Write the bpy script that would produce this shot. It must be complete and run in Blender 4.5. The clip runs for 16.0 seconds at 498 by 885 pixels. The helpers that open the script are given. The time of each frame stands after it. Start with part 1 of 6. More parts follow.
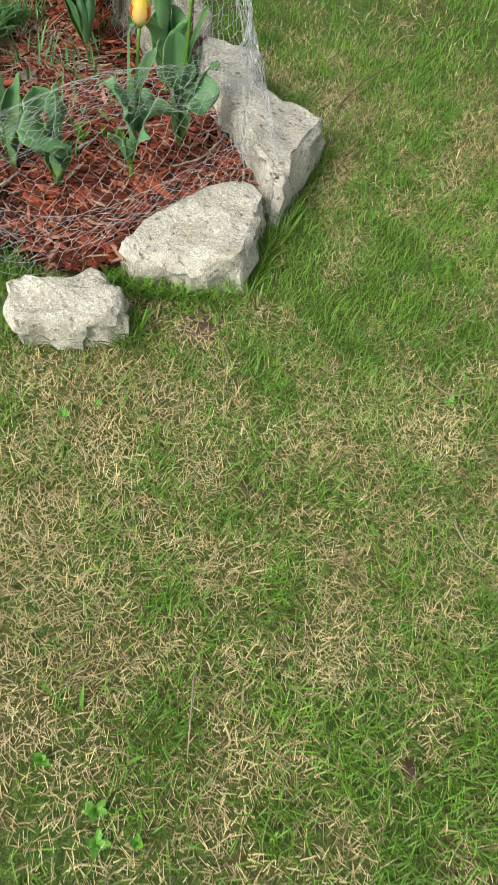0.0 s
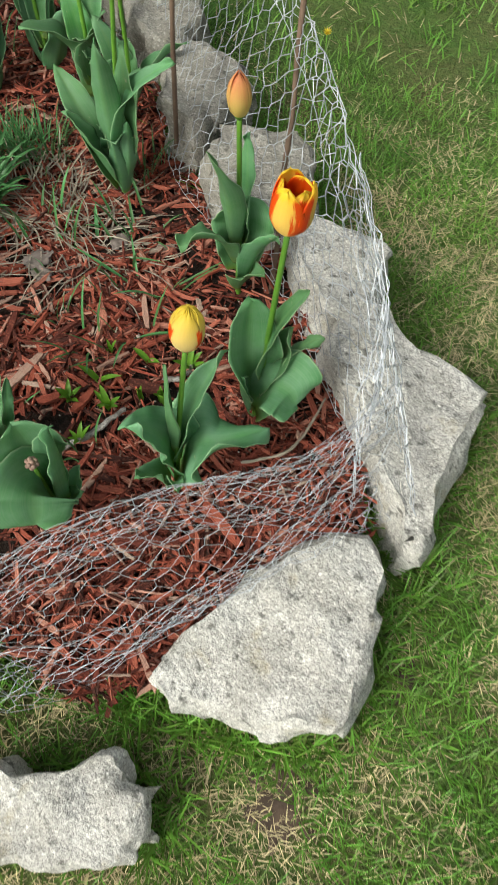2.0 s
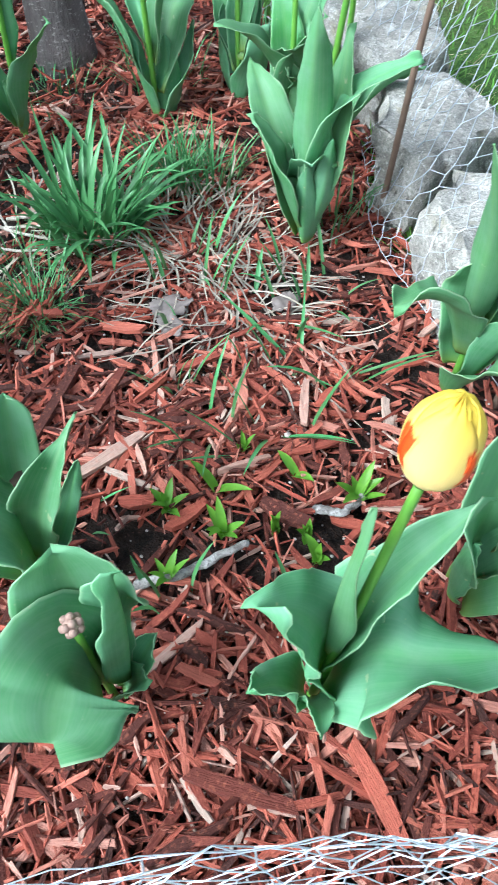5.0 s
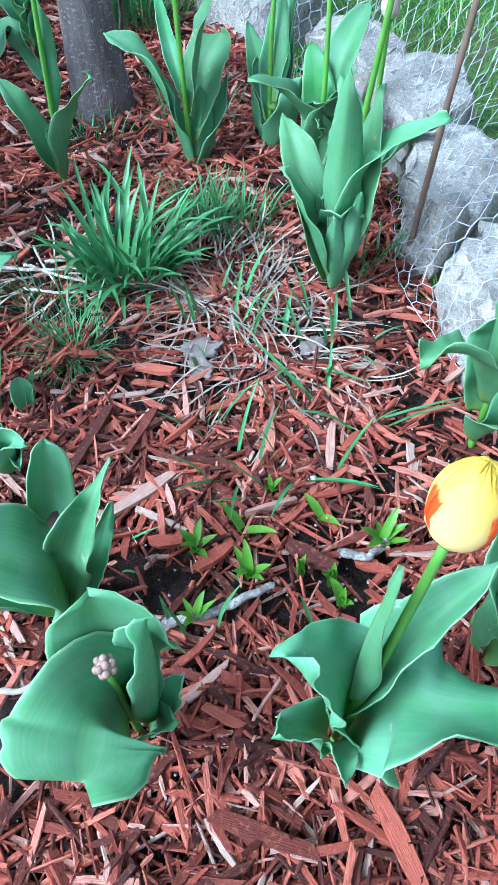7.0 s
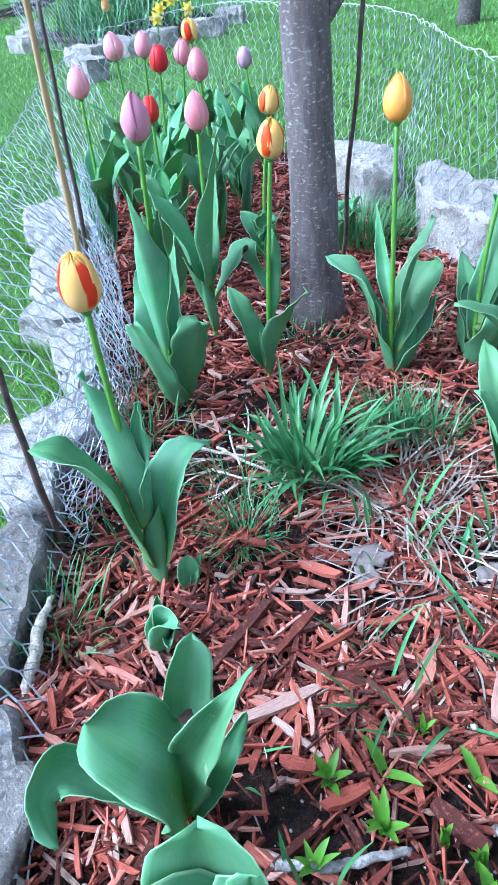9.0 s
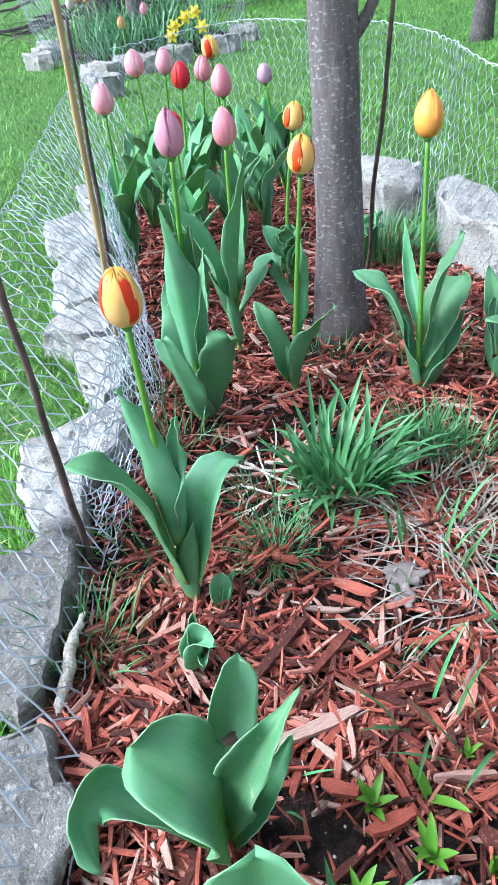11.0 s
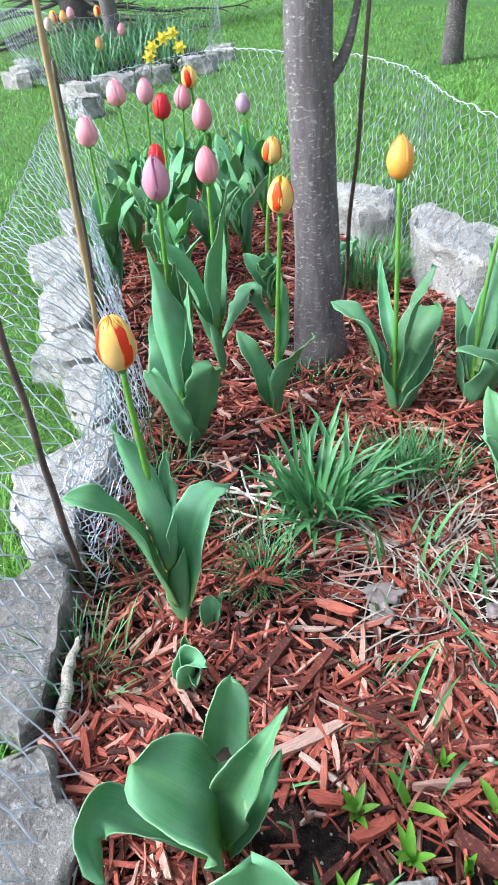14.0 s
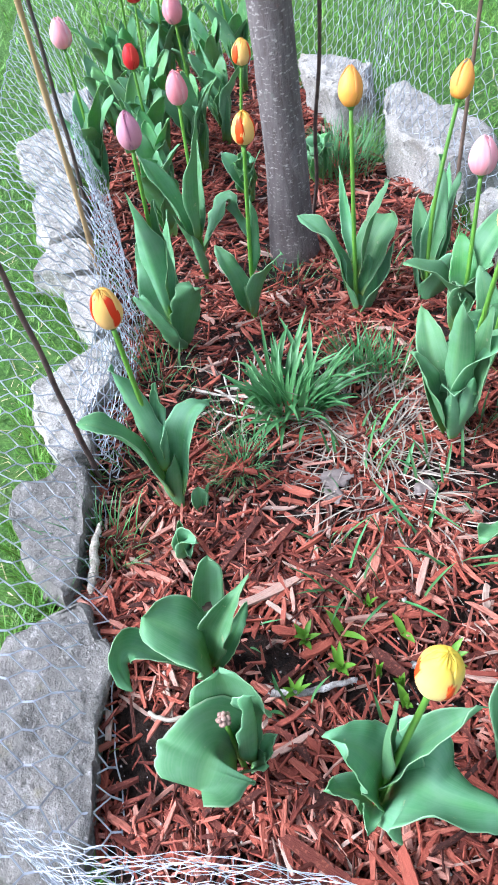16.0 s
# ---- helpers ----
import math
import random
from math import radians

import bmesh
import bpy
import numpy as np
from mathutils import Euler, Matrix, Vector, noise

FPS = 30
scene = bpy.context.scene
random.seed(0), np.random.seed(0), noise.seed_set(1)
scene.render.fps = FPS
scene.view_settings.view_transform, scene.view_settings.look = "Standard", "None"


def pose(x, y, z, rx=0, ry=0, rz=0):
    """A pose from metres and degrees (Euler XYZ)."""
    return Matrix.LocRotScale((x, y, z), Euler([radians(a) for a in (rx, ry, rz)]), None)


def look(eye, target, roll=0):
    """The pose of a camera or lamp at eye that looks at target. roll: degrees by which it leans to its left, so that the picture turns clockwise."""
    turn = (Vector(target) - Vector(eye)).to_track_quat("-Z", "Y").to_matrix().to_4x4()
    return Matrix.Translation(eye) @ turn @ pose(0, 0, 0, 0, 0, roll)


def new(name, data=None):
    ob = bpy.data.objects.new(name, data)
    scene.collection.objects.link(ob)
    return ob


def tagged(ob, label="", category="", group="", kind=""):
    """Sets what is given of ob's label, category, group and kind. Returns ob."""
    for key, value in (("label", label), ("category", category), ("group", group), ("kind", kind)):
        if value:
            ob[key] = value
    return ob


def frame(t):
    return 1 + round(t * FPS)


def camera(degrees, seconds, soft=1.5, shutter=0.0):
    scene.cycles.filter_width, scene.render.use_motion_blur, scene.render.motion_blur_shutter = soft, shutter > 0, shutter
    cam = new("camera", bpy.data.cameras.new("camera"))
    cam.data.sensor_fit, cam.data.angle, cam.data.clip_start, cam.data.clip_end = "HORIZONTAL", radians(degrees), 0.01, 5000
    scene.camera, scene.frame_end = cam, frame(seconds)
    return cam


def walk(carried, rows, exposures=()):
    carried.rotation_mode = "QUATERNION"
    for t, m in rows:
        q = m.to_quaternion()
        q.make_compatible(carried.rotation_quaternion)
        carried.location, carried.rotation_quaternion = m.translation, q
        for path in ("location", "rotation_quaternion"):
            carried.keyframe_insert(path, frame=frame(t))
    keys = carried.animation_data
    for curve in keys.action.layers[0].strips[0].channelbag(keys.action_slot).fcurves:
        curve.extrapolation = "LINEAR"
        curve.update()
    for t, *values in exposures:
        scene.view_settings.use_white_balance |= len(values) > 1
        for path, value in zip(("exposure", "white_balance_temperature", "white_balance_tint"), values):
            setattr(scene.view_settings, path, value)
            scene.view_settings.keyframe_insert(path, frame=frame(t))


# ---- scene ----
cam = camera(39.4, 16.0, soft=1.15, shutter=0.15)
PATH = [
    (0, (0.513, 0.133, 0.768), (0.276, 1.216, -0.897), 8.0),
    (0.5, (0.383, 0.289, 0.762), (0.213, 1.365, -0.915), 11.1),
    (1, (0.32, 0.515, 0.779), (-0.034, 1.582, -0.875), 1.8),
    (1.5, (0.244, 0.716, 0.75), (-0.025, 1.652, -0.996), 4.6),
    (2, (0.204, 0.899, 0.718), (-0.156, 1.7, -1.079), -0.1),
    (2.2, (0.199, 0.959, 0.691), (-0.31, 1.739, -1.079), -7.1),
    (2.5, (0.179, 1.038, 0.632), (-0.31, 1.858, -1.125), -3.6),
    (3, (0.15, 1.086, 0.488), (-0.452, 1.951, -1.212), -7.0),
    (3.5, (0.144, 1.092, 0.453), (-0.453, 2.065, -1.189), -1.4),
    (4, (0.123, 1.081, 0.447), (-0.485, 2.04, -1.2), 0.8),
    (4.5, (0.092, 1.06, 0.442), (-0.583, 1.993, -1.192), -1.1),
    (5, (0.05, 1.032, 0.444), (-0.683, 1.912, -1.195), -1.9),
    (5.2, (0.04, 1.022, 0.444), (-0.727, 1.86, -1.203), -3.1),
    (7.3, (0.048, 1.035, 0.466), (-0.799, 1.958, -1.093), -2.9),
    (7.5, (0.057, 1.049, 0.46), (-0.923, 1.949, -1.033), -5.1),
    (8, (0.063, 1.063, 0.464), (-1.066, 2.004, -0.892), -5.2),
    (8.5, (0.065, 1.073, 0.475), (-1.211, 1.957, -0.785), -7.2),
    (9, (0.034, 1.056, 0.476), (-1.367, 1.824, -0.726), -7.3),
    (11.3, (0.014, 1.037, 0.478), (-1.427, 1.795, -0.683), -7.6),
    (11.5, (0.014, 1.039, 0.475), (-1.434, 1.793, -0.68), -7.7),
    (12, (0.019, 1.039, 0.479), (-1.428, 1.8, -0.674), -7.8),
    (12.5, (0.013, 1.038, 0.476), (-1.433, 1.789, -0.683), -7.7),
    (13, (0.009, 1.038, 0.482), (-1.457, 1.779, -0.659), -7.9),
    (13.5, (0.009, 1.032, 0.489), (-1.464, 1.792, -0.63), -7.4),
    (14, (0.031, 1.023, 0.519), (-1.381, 1.847, -0.633), -6.8),
    (14.5, (0.074, 0.998, 0.582), (-1.188, 1.795, -0.749), -8.7),
    (15, (0.114, 0.978, 0.682), (-1.062, 1.768, -0.729), -8.2),
    (15.5, (0.09, 0.979, 0.713), (-1.055, 1.76, -0.728), -9.2),
    (16, (0.137, 1.032, 0.693), (-1.076, 1.633, -0.779), -12.2),
]
walk(cam, [(t, look(eye, target, roll)) for t, eye, target, roll in PATH],
     [(0.0, 0.22, 7100, 3), (0.5, 0.15, 7100, 3), (1.0, 0.0, 7050, 2), (1.5, -0.05, 6800, 4), (2.0, 0.2, 6600, 3), (2.5, 0.55, 6450, 6), (3.0, 0.75, 6350, 9), (3.5, 0.8, 6300, 9), (4.5, 0.85, 5850, 2),
      (5.0, 1.3, 5250, 3), (7.5, 1.34, 4550, 3), (8.5, 1.25, 4400, 4), (9.0, 1.44, 4600, 11), (11.5, 1.43, 5200, 9), (12.5, 1.41, 5300, 9), (13.5, 1.35, 5350, 9), (14.5, 1.40, 5450, 11), (16.0, 1.42, 5300, 15)])

# ---- world and light: bright overcast spring day ----
world = bpy.data.worlds.new("sky")
scene.world = world
world.use_nodes = True
wn = world.node_tree.nodes
sky = wn.new("ShaderNodeTexSky")
sky.sky_type, sky.sun_disc = "NISHITA", False
sky.sun_elevation, sky.sun_rotation = radians(44), radians(206)
sky.air_density, sky.dust_density, sky.ozone_density = 1.0, 6.0, 1.0
wn["Background"].inputs[1].default_value = 0.15
soft = wn.new("ShaderNodeHueSaturation")
soft.inputs["Saturation"].default_value = 0.35
world.node_tree.links.new(sky.outputs[0], soft.inputs["Color"])
world.node_tree.links.new(soft.outputs[0], wn["Background"].inputs[0])

sun_data = bpy.data.lights.new("sun", "SUN")
sun_data.energy, sun_data.angle, sun_data.color = 1.5, radians(22), (1.0, 0.97, 0.92)
sun = new("sun", sun_data)
sun.matrix_world = look((-3.0, -6.2, 6.6), (0, 0, 0))


# ---- materials ----
class Nodes:
    """A small builder of node materials."""

    def __init__(self, name, roughness=0.6, specular=0.4):
        self.mat = bpy.data.materials.new(name)
        self.mat.use_nodes = True
        self.tree = self.mat.node_tree
        self.shader = self.tree.nodes["Principled BSDF"]
        self.shader.inputs["Roughness"].default_value = roughness
        self.shader.inputs["Specular IOR Level"].default_value = specular
        self.place = None

    def node(self, kind, **inputs):
        n = self.tree.nodes.new(kind)
        for key, value in inputs.items():
            self.put(n.inputs[key.replace("_", " ")], value)
        return n

    def put(self, socket, value):
        if isinstance(value, bpy.types.NodeSocket):
            self.tree.links.new(value, socket)
        else:
            socket.default_value = value

    def where(self):
        if self.place is None:
            self.place = self.node("ShaderNodeTexCoord").outputs["Object"]
        return self.place

    def noise(self, scale, detail=4.0, roughness=0.55, vector=None, distortion=0.0):
        n = self.node("ShaderNodeTexNoise", Scale=scale, Detail=detail, Roughness=roughness, Distortion=distortion)
        self.put(n.inputs["Vector"], vector or self.where())
        return n.outputs["Fac"]

    def cells(self, scale, feature="F1", vector=None):
        n = self.node("ShaderNodeTexVoronoi", Scale=scale)
        n.feature = feature
        self.put(n.inputs["Vector"], vector or self.where())
        return n.outputs["Distance"]

    def stretched(self, scale):
        n = self.node("ShaderNodeMapping")
        self.put(n.inputs["Vector"], self.where())
        n.inputs["Scale"].default_value = scale
        return n.outputs["Vector"]

    def ramp(self, fac, *stops):
        n = self.node("ShaderNodeValToRGB")
        self.put(n.inputs["Fac"], fac)
        while len(n.color_ramp.elements) < len(stops):
            n.color_ramp.elements.new(0.5)
        for e, (p, c) in zip(n.color_ramp.elements, stops):
            e.position, e.color = p, (*c, 1.0) if len(c) == 3 else c
        return n.outputs["Color"]

    def level(self, fac, a, b):
        n = self.node("ShaderNodeMapRange")
        self.put(n.inputs["Value"], fac)
        n.inputs["From Min"].default_value, n.inputs["From Max"].default_value = a, b
        return n.outputs["Result"]

    def mix(self, fac, a, b, mode="MIX"):
        n = self.node("ShaderNodeMix")
        n.data_type, n.blend_type = "RGBA", mode
        self.put(n.inputs[0], fac)
        self.put(n.inputs[6], a if isinstance(a, bpy.types.NodeSocket) else (*a, 1.0))
        self.put(n.inputs[7], b if isinstance(b, bpy.types.NodeSocket) else (*b, 1.0))
        return n.outputs[2]

    def sums(self, op, a, b=0.0):
        n = self.node("ShaderNodeMath")
        n.operation = op
        self.put(n.inputs[0], a)
        self.put(n.inputs[1], b)
        return n.outputs[0]

    def vary(self, colour, amount, hue=0.0, island=True):
        """Lighter and darker from piece to piece."""
        if island:
            r = self.node("ShaderNodeNewGeometry").outputs["Random Per Island"]
        else:
            r = self.node("ShaderNodeObjectInfo").outputs["Random"]
        n = self.node("ShaderNodeHueSaturation")
        self.put(n.inputs["Value"], self.sums("ADD", self.sums("MULTIPLY", r, 2 * amount), 1 - amount))
        if hue:
            self.put(n.inputs["Hue"], self.sums("ADD", self.sums("MULTIPLY", r, 2 * hue), 0.5 - hue))
        self.put(n.inputs["Color"], colour)
        return n.outputs["Color"]

    def bump(self, height, strength=0.4, distance=0.002):
        n = self.node("ShaderNodeBump", Strength=strength, Distance=distance)
        self.put(n.inputs["Height"], height)
        self.tree.links.new(n.outputs["Normal"], self.shader.inputs["Normal"])

    def done(self, colour, roughness=None):
        self.put(self.shader.inputs["Base Color"], colour)
        if roughness is not None:
            self.put(self.shader.inputs["Roughness"], roughness)
        return self.mat


def thin(m, weight, tint=None):
    """Light that comes through a leaf or petal, in a tint of its own."""
    s = m.shader
    out = m.tree.nodes["Material Output"]
    t = m.node("ShaderNodeBsdfTranslucent")
    link = s.inputs["Base Color"].links
    if link:
        m.put(t.inputs["Color"], link[0].from_socket)
    else:
        t.inputs["Color"].default_value = s.inputs["Base Color"].default_value
    if tint:
        m.put(t.inputs["Color"], m.mix(1.0, link[0].from_socket, tint, "MULTIPLY"))
    mix = m.node("ShaderNodeMixShader")
    mix.inputs[0].default_value = weight
    m.tree.links.new(s.outputs[0], mix.inputs[1])
    m.tree.links.new(t.outputs[0], mix.inputs[2])
    m.tree.links.new(mix.outputs[0], out.inputs["Surface"])


def rock_material(name, light, dark, lichen, pale, spots):
    m = Nodes(name, 0.9, 0.25)
    grain = m.noise(420, 3, 0.7)
    pits = m.cells(130)
    blotch = m.noise(14, 5, 0.65)
    c = m.mix(m.level(blotch, 0.38, 0.62), dark, light)
    c = m.mix(m.sums("MULTIPLY", m.level(m.noise(38, 5, 0.7), 0.55, 0.66), 0.7), c, pale)
    c = m.mix(m.level(grain, 0.42, 0.56), m.mix(0.50, c, (0.14, 0.135, 0.12)), c)
    c = m.mix(m.sums("MULTIPLY", m.level(m.noise(230, 2, 0.5), 0.60, 0.70), spots), c, pale)
    c = m.mix(m.sums("MULTIPLY", m.level(m.noise(70, 4, 0.7), 0.54, 0.68), 0.36), c, (0.17, 0.16, 0.135))
    c = m.mix(m.sums("MULTIPLY", m.level(m.noise(24, 4, 0.6), 0.60, 0.72), 0.6), c, lichen)
    c = m.mix(m.sums("MULTIPLY", m.level(m.noise(60, 3, 0.65), 0.58, 0.68), 0.75), c, (0.07, 0.066, 0.055))
    c = m.mix(m.sums("MULTIPLY", m.level(pits, 0.18, 0.05), 0.45), c, (0.09, 0.085, 0.07))
    m.bump(m.sums("ADD", m.sums("MULTIPLY", grain, 0.5), m.sums("ADD", m.noise(60, 5, 0.6), m.sums("MULTIPLY", pits, 0.35))), 0.9, 0.006)
    return m.done(c)


LIMESTONE = rock_material("pale_limestone", (0.76, 0.74, 0.69), (0.55, 0.53, 0.48), (0.46, 0.40, 0.26), (0.88, 0.86, 0.80), 0.85)
MIDSTONE = rock_material("light_grey_limestone", (0.44, 0.415, 0.365), (0.27, 0.252, 0.215), (0.27, 0.235, 0.14), (0.60, 0.58, 0.53), 0.7)
GREYSTONE = rock_material("weathered_grey_limestone", (0.225, 0.208, 0.182), (0.130, 0.120, 0.104), (0.165, 0.145, 0.075), (0.44, 0.42, 0.385), 0.6)


def leaf_material(name, deep, mid, margin):
    m = Nodes(name, 0.5, 0.30)
    uv = m.node("ShaderNodeUVMap").outputs["UV"]
    part_uv = m.node("ShaderNodeSeparateXYZ", Vector=uv)
    across = m.sums("ABSOLUTE", m.sums("SUBTRACT", part_uv.outputs[0], 0.5))
    stretch = m.node("ShaderNodeMapping", Vector=uv)
    stretch.inputs["Scale"].default_value = (46, 1.0, 1)
    veins = m.noise(1.0, 2, 0.5, stretch.outputs["Vector"])
    c = m.mix(m.level(m.noise(13, 4, 0.6), 0.3, 0.7), deep, mid)
    c = m.mix(m.sums("MULTIPLY", m.level(veins, 0.4, 0.65), 0.10), c, margin)
    c = m.mix(m.sums("MULTIPLY", m.level(m.noise(22, 5, 0.65), 0.40, 0.68), 0.55), c, (0.22, 0.38, 0.25))
    c = m.mix(m.sums("MULTIPLY", m.level(across, 0.12, 0.0), 0.22), c, (0.20, 0.40, 0.12))
    c = m.mix(m.sums("MULTIPLY", m.level(across, 0.480, 0.497), 0.6), c, margin)
    c = m.mix(m.level(part_uv.outputs[1], 0.16, 0.0), c, (0.22, 0.34, 0.06))
    c = m.mix(m.sums("MULTIPLY", m.level(m.noise(70, 3, 0.6), 0.69, 0.74), 0.6), c, (0.44, 0.46, 0.28))
    c = m.vary(c, 0.14, 0.014, island=False)
    m.bump(m.sums("ADD", m.sums("MULTIPLY", veins, 0.25), m.noise(60, 4)), 0.20, 0.0012)
    m.done(c, m.level(m.noise(25, 3), -0.35, 1.25))
    thin(m, 0.30, (1.25, 1.05, 0.45))
    return m.mat


LEAF = leaf_material("tulip_leaf", (0.082, 0.248, 0.090), (0.150, 0.378, 0.146), (0.42, 0.60, 0.36))
LEAF_YOUNG = leaf_material("young_tulip_leaf", (0.085, 0.275, 0.070), (0.140, 0.390, 0.105), (0.42, 0.60, 0.28))


def plain(name, colour, other, scale, roughness=0.6, bump=0.0, vary=0.0, through_light=0.0, island=True, specular=0.4):
    m = Nodes(name, roughness, specular)
    n = m.noise(scale, 4)
    c = m.mix(m.level(n, 0.3, 0.7), colour, other)
    if vary:
        c = m.vary(c, vary, 0.015, island)
    if bump:
        m.bump(n, bump, 0.002)
    m.done(c)
    if through_light:
        thin(m, through_light)
    return m.mat


STEM = plain("tulip_stem", (0.15, 0.33, 0.035), (0.10, 0.25, 0.035), 45, 0.45, 0.15, through_light=0.15)
SPROUT = plain("lily_sprout_leaf", (0.15, 0.31, 0.022), (0.085, 0.205, 0.018), 40, 0.45, 0.1, 0.15, 0.25)
BLADE = plain("clump_blade", (0.055, 0.165, 0.050), (0.105, 0.255, 0.085), 25, 0.42, 0.0, 0.30, 0.22)
DRY = plain("dry_blade", (0.38, 0.33, 0.26), (0.19, 0.155, 0.115), 60, 0.75, 0.2, 0.45)
DRY_LEAF = plain("grey_dead_leaf", (0.215, 0.180, 0.160), (0.085, 0.062, 0.052), 50, 0.8, 0.4)
PEBBLE = plain("pebble", (0.45, 0.42, 0.38), (0.30, 0.24, 0.20), 60, 0.8, 0.2, 0.3)


def drift_material(name, pale, dark):
    m = Nodes(name, 0.9, 0.2)
    coarse, fine = m.noise(55, 5, 0.7), m.noise(380, 4, 0.7)
    c = m.mix(m.level(coarse, 0.36, 0.60), dark, pale)
    c = m.mix(m.sums("MULTIPLY", m.level(fine, 0.50, 0.62), 0.6), c, m.mix(0.6, dark, (0.05, 0.04, 0.035)))
    m.bump(m.sums("ADD", coarse, m.sums("MULTIPLY", fine, 0.6)), 0.9, 0.004)
    return m.done(c)


DRIFT = drift_material("weathered_wood", (0.40, 0.38, 0.35), (0.145, 0.128, 0.112))
BLEACHED = drift_material("bleached_wood", (0.60, 0.55, 0.46), (0.36, 0.31, 0.24))
CANE = plain("bamboo_cane", (0.42, 0.29, 0.14), (0.30, 0.20, 0.10), 18, 0.45, 0.1)
TWIG = plain("brown_twig", (0.042, 0.028, 0.024), (0.13, 0.085, 0.066), 60, 0.8, 0.5)
TWIG_PALE = plain("grey_brown_twig", (0.19, 0.125, 0.085), (0.11, 0.070, 0.050), 35, 0.8, 0.5)
RUST = plain("dark_rusty_metal", (0.045, 0.040, 0.038), (0.10, 0.065, 0.045), 60, 0.6, 0.3)
GRASS = plain("lawn_blade", (0.088, 0.212, 0.021), (0.172, 0.335, 0.044), 6, 0.48, 0.0, 0.45, 0.25, specular=0.45)
STRAW = plain("dead_grass_blade", (0.64, 0.55, 0.32), (0.38, 0.31, 0.17), 8, 0.8, 0.0, 0.40, 0.1)


def soil_material():
    m = Nodes("dark_soil", 0.95, 0.2)
    lumps, grit = m.noise(90, 5, 0.7), m.noise(420, 3, 0.7)
    c = m.mix(m.level(lumps, 0.35, 0.65), (0.012, 0.009, 0.007), (0.048, 0.031, 0.023))
    c = m.mix(m.level(grit, 0.60, 0.70), c, (0.12, 0.065, 0.045))
    m.bump(m.sums("ADD", lumps, m.sums("MULTIPLY", grit, 0.5)), 1.0, 0.012)
    return m.done(c)


SOIL = soil_material()


def chip_material():
    m = Nodes("red_dyed_mulch", 0.85, 0.3)
    along = m.node("ShaderNodeMapping", Vector=m.node("ShaderNodeUVMap").outputs["UV"])
    along.inputs["Scale"].default_value = (70, 900, 1)
    n = m.noise(1.0, 4, 0.6, along.outputs["Vector"])
    r = m.node("ShaderNodeObjectInfo").outputs["Random"]
    i = m.node("ShaderNodeNewGeometry").outputs["Random Per Island"]
    pick = m.sums("FRACT", m.sums("ADD", r, i))
    c = m.ramp(pick, (0.0, (0.030, 0.011, 0.008)), (0.20, (0.085, 0.020, 0.013)), (0.40, (0.215, 0.046, 0.028)), (0.60, (0.355, 0.082, 0.048)), (0.80, (0.450, 0.138, 0.088)), (0.93, (0.52, 0.26, 0.19)), (1.0, (0.42, 0.33, 0.26)))
    c = m.mix(m.level(n, 0.36, 0.72), c, m.mix(0.45, c, (0.085, 0.024, 0.014)))
    c = m.mix(m.sums("MULTIPLY", m.level(m.noise(260, 3, 0.6), 0.55, 0.68), 0.35), c, (0.42, 0.14, 0.075))
    c = m.mix(m.sums("MULTIPLY", m.level(m.noise(34, 3, 0.6), 0.58, 0.70), 0.35), c, (0.13, 0.040, 0.024))
    m.bump(m.sums("ADD", n, m.noise(320, 3)), 0.8, 0.002)
    return m.done(c)


CHIP = chip_material()


def wire_material():
    m = Nodes("galvanised_wire", 0.5, 0.5)
    m.shader.inputs["Metallic"].default_value = 0.4
    return m.done(m.mix(m.level(m.noise(30, 4), 0.35, 0.7), (0.56, 0.59, 0.63), (0.32, 0.34, 0.37)))


WIRE = wire_material()
DIRT = plain("bare_earth", (0.040, 0.028, 0.020), (0.11, 0.075, 0.052), 45, 0.95, 0.8)
WEED = plain("weed_leaf", (0.12, 0.34, 0.045), (0.18, 0.42, 0.07), 30, 0.5, 0.1, 0.15, 0.2)


def bark_material(name, a, b, patch):
    m = Nodes(name, 0.9, 0.25)
    ridges = m.noise(1.0, 5, 0.65, m.stretched((70, 70, 14)), 0.4)
    marks = m.noise(1.0, 3, 0.6, m.stretched((110, 110, 240)))
    c = m.mix(m.level(ridges, 0.32, 0.68), a, b)
    c = m.mix(m.sums("MULTIPLY", m.level(marks, 0.58, 0.66), 0.65), c, (0.38, 0.35, 0.32))
    c = m.mix(m.level(m.noise(11, 4, 0.6), 0.60, 0.72), c, patch)
    m.bump(m.sums("ADD", ridges, m.sums("MULTIPLY", marks, 0.4)), 0.8, 0.006)
    return m.done(c)


BARK = bark_material("young_maple_bark", (0.085, 0.070, 0.064), (0.17, 0.148, 0.138), (0.20, 0.225, 0.19))
BARK_FAR = bark_material("dark_bark", (0.045, 0.038, 0.034), (0.10, 0.085, 0.075), (0.12, 0.12, 0.10))


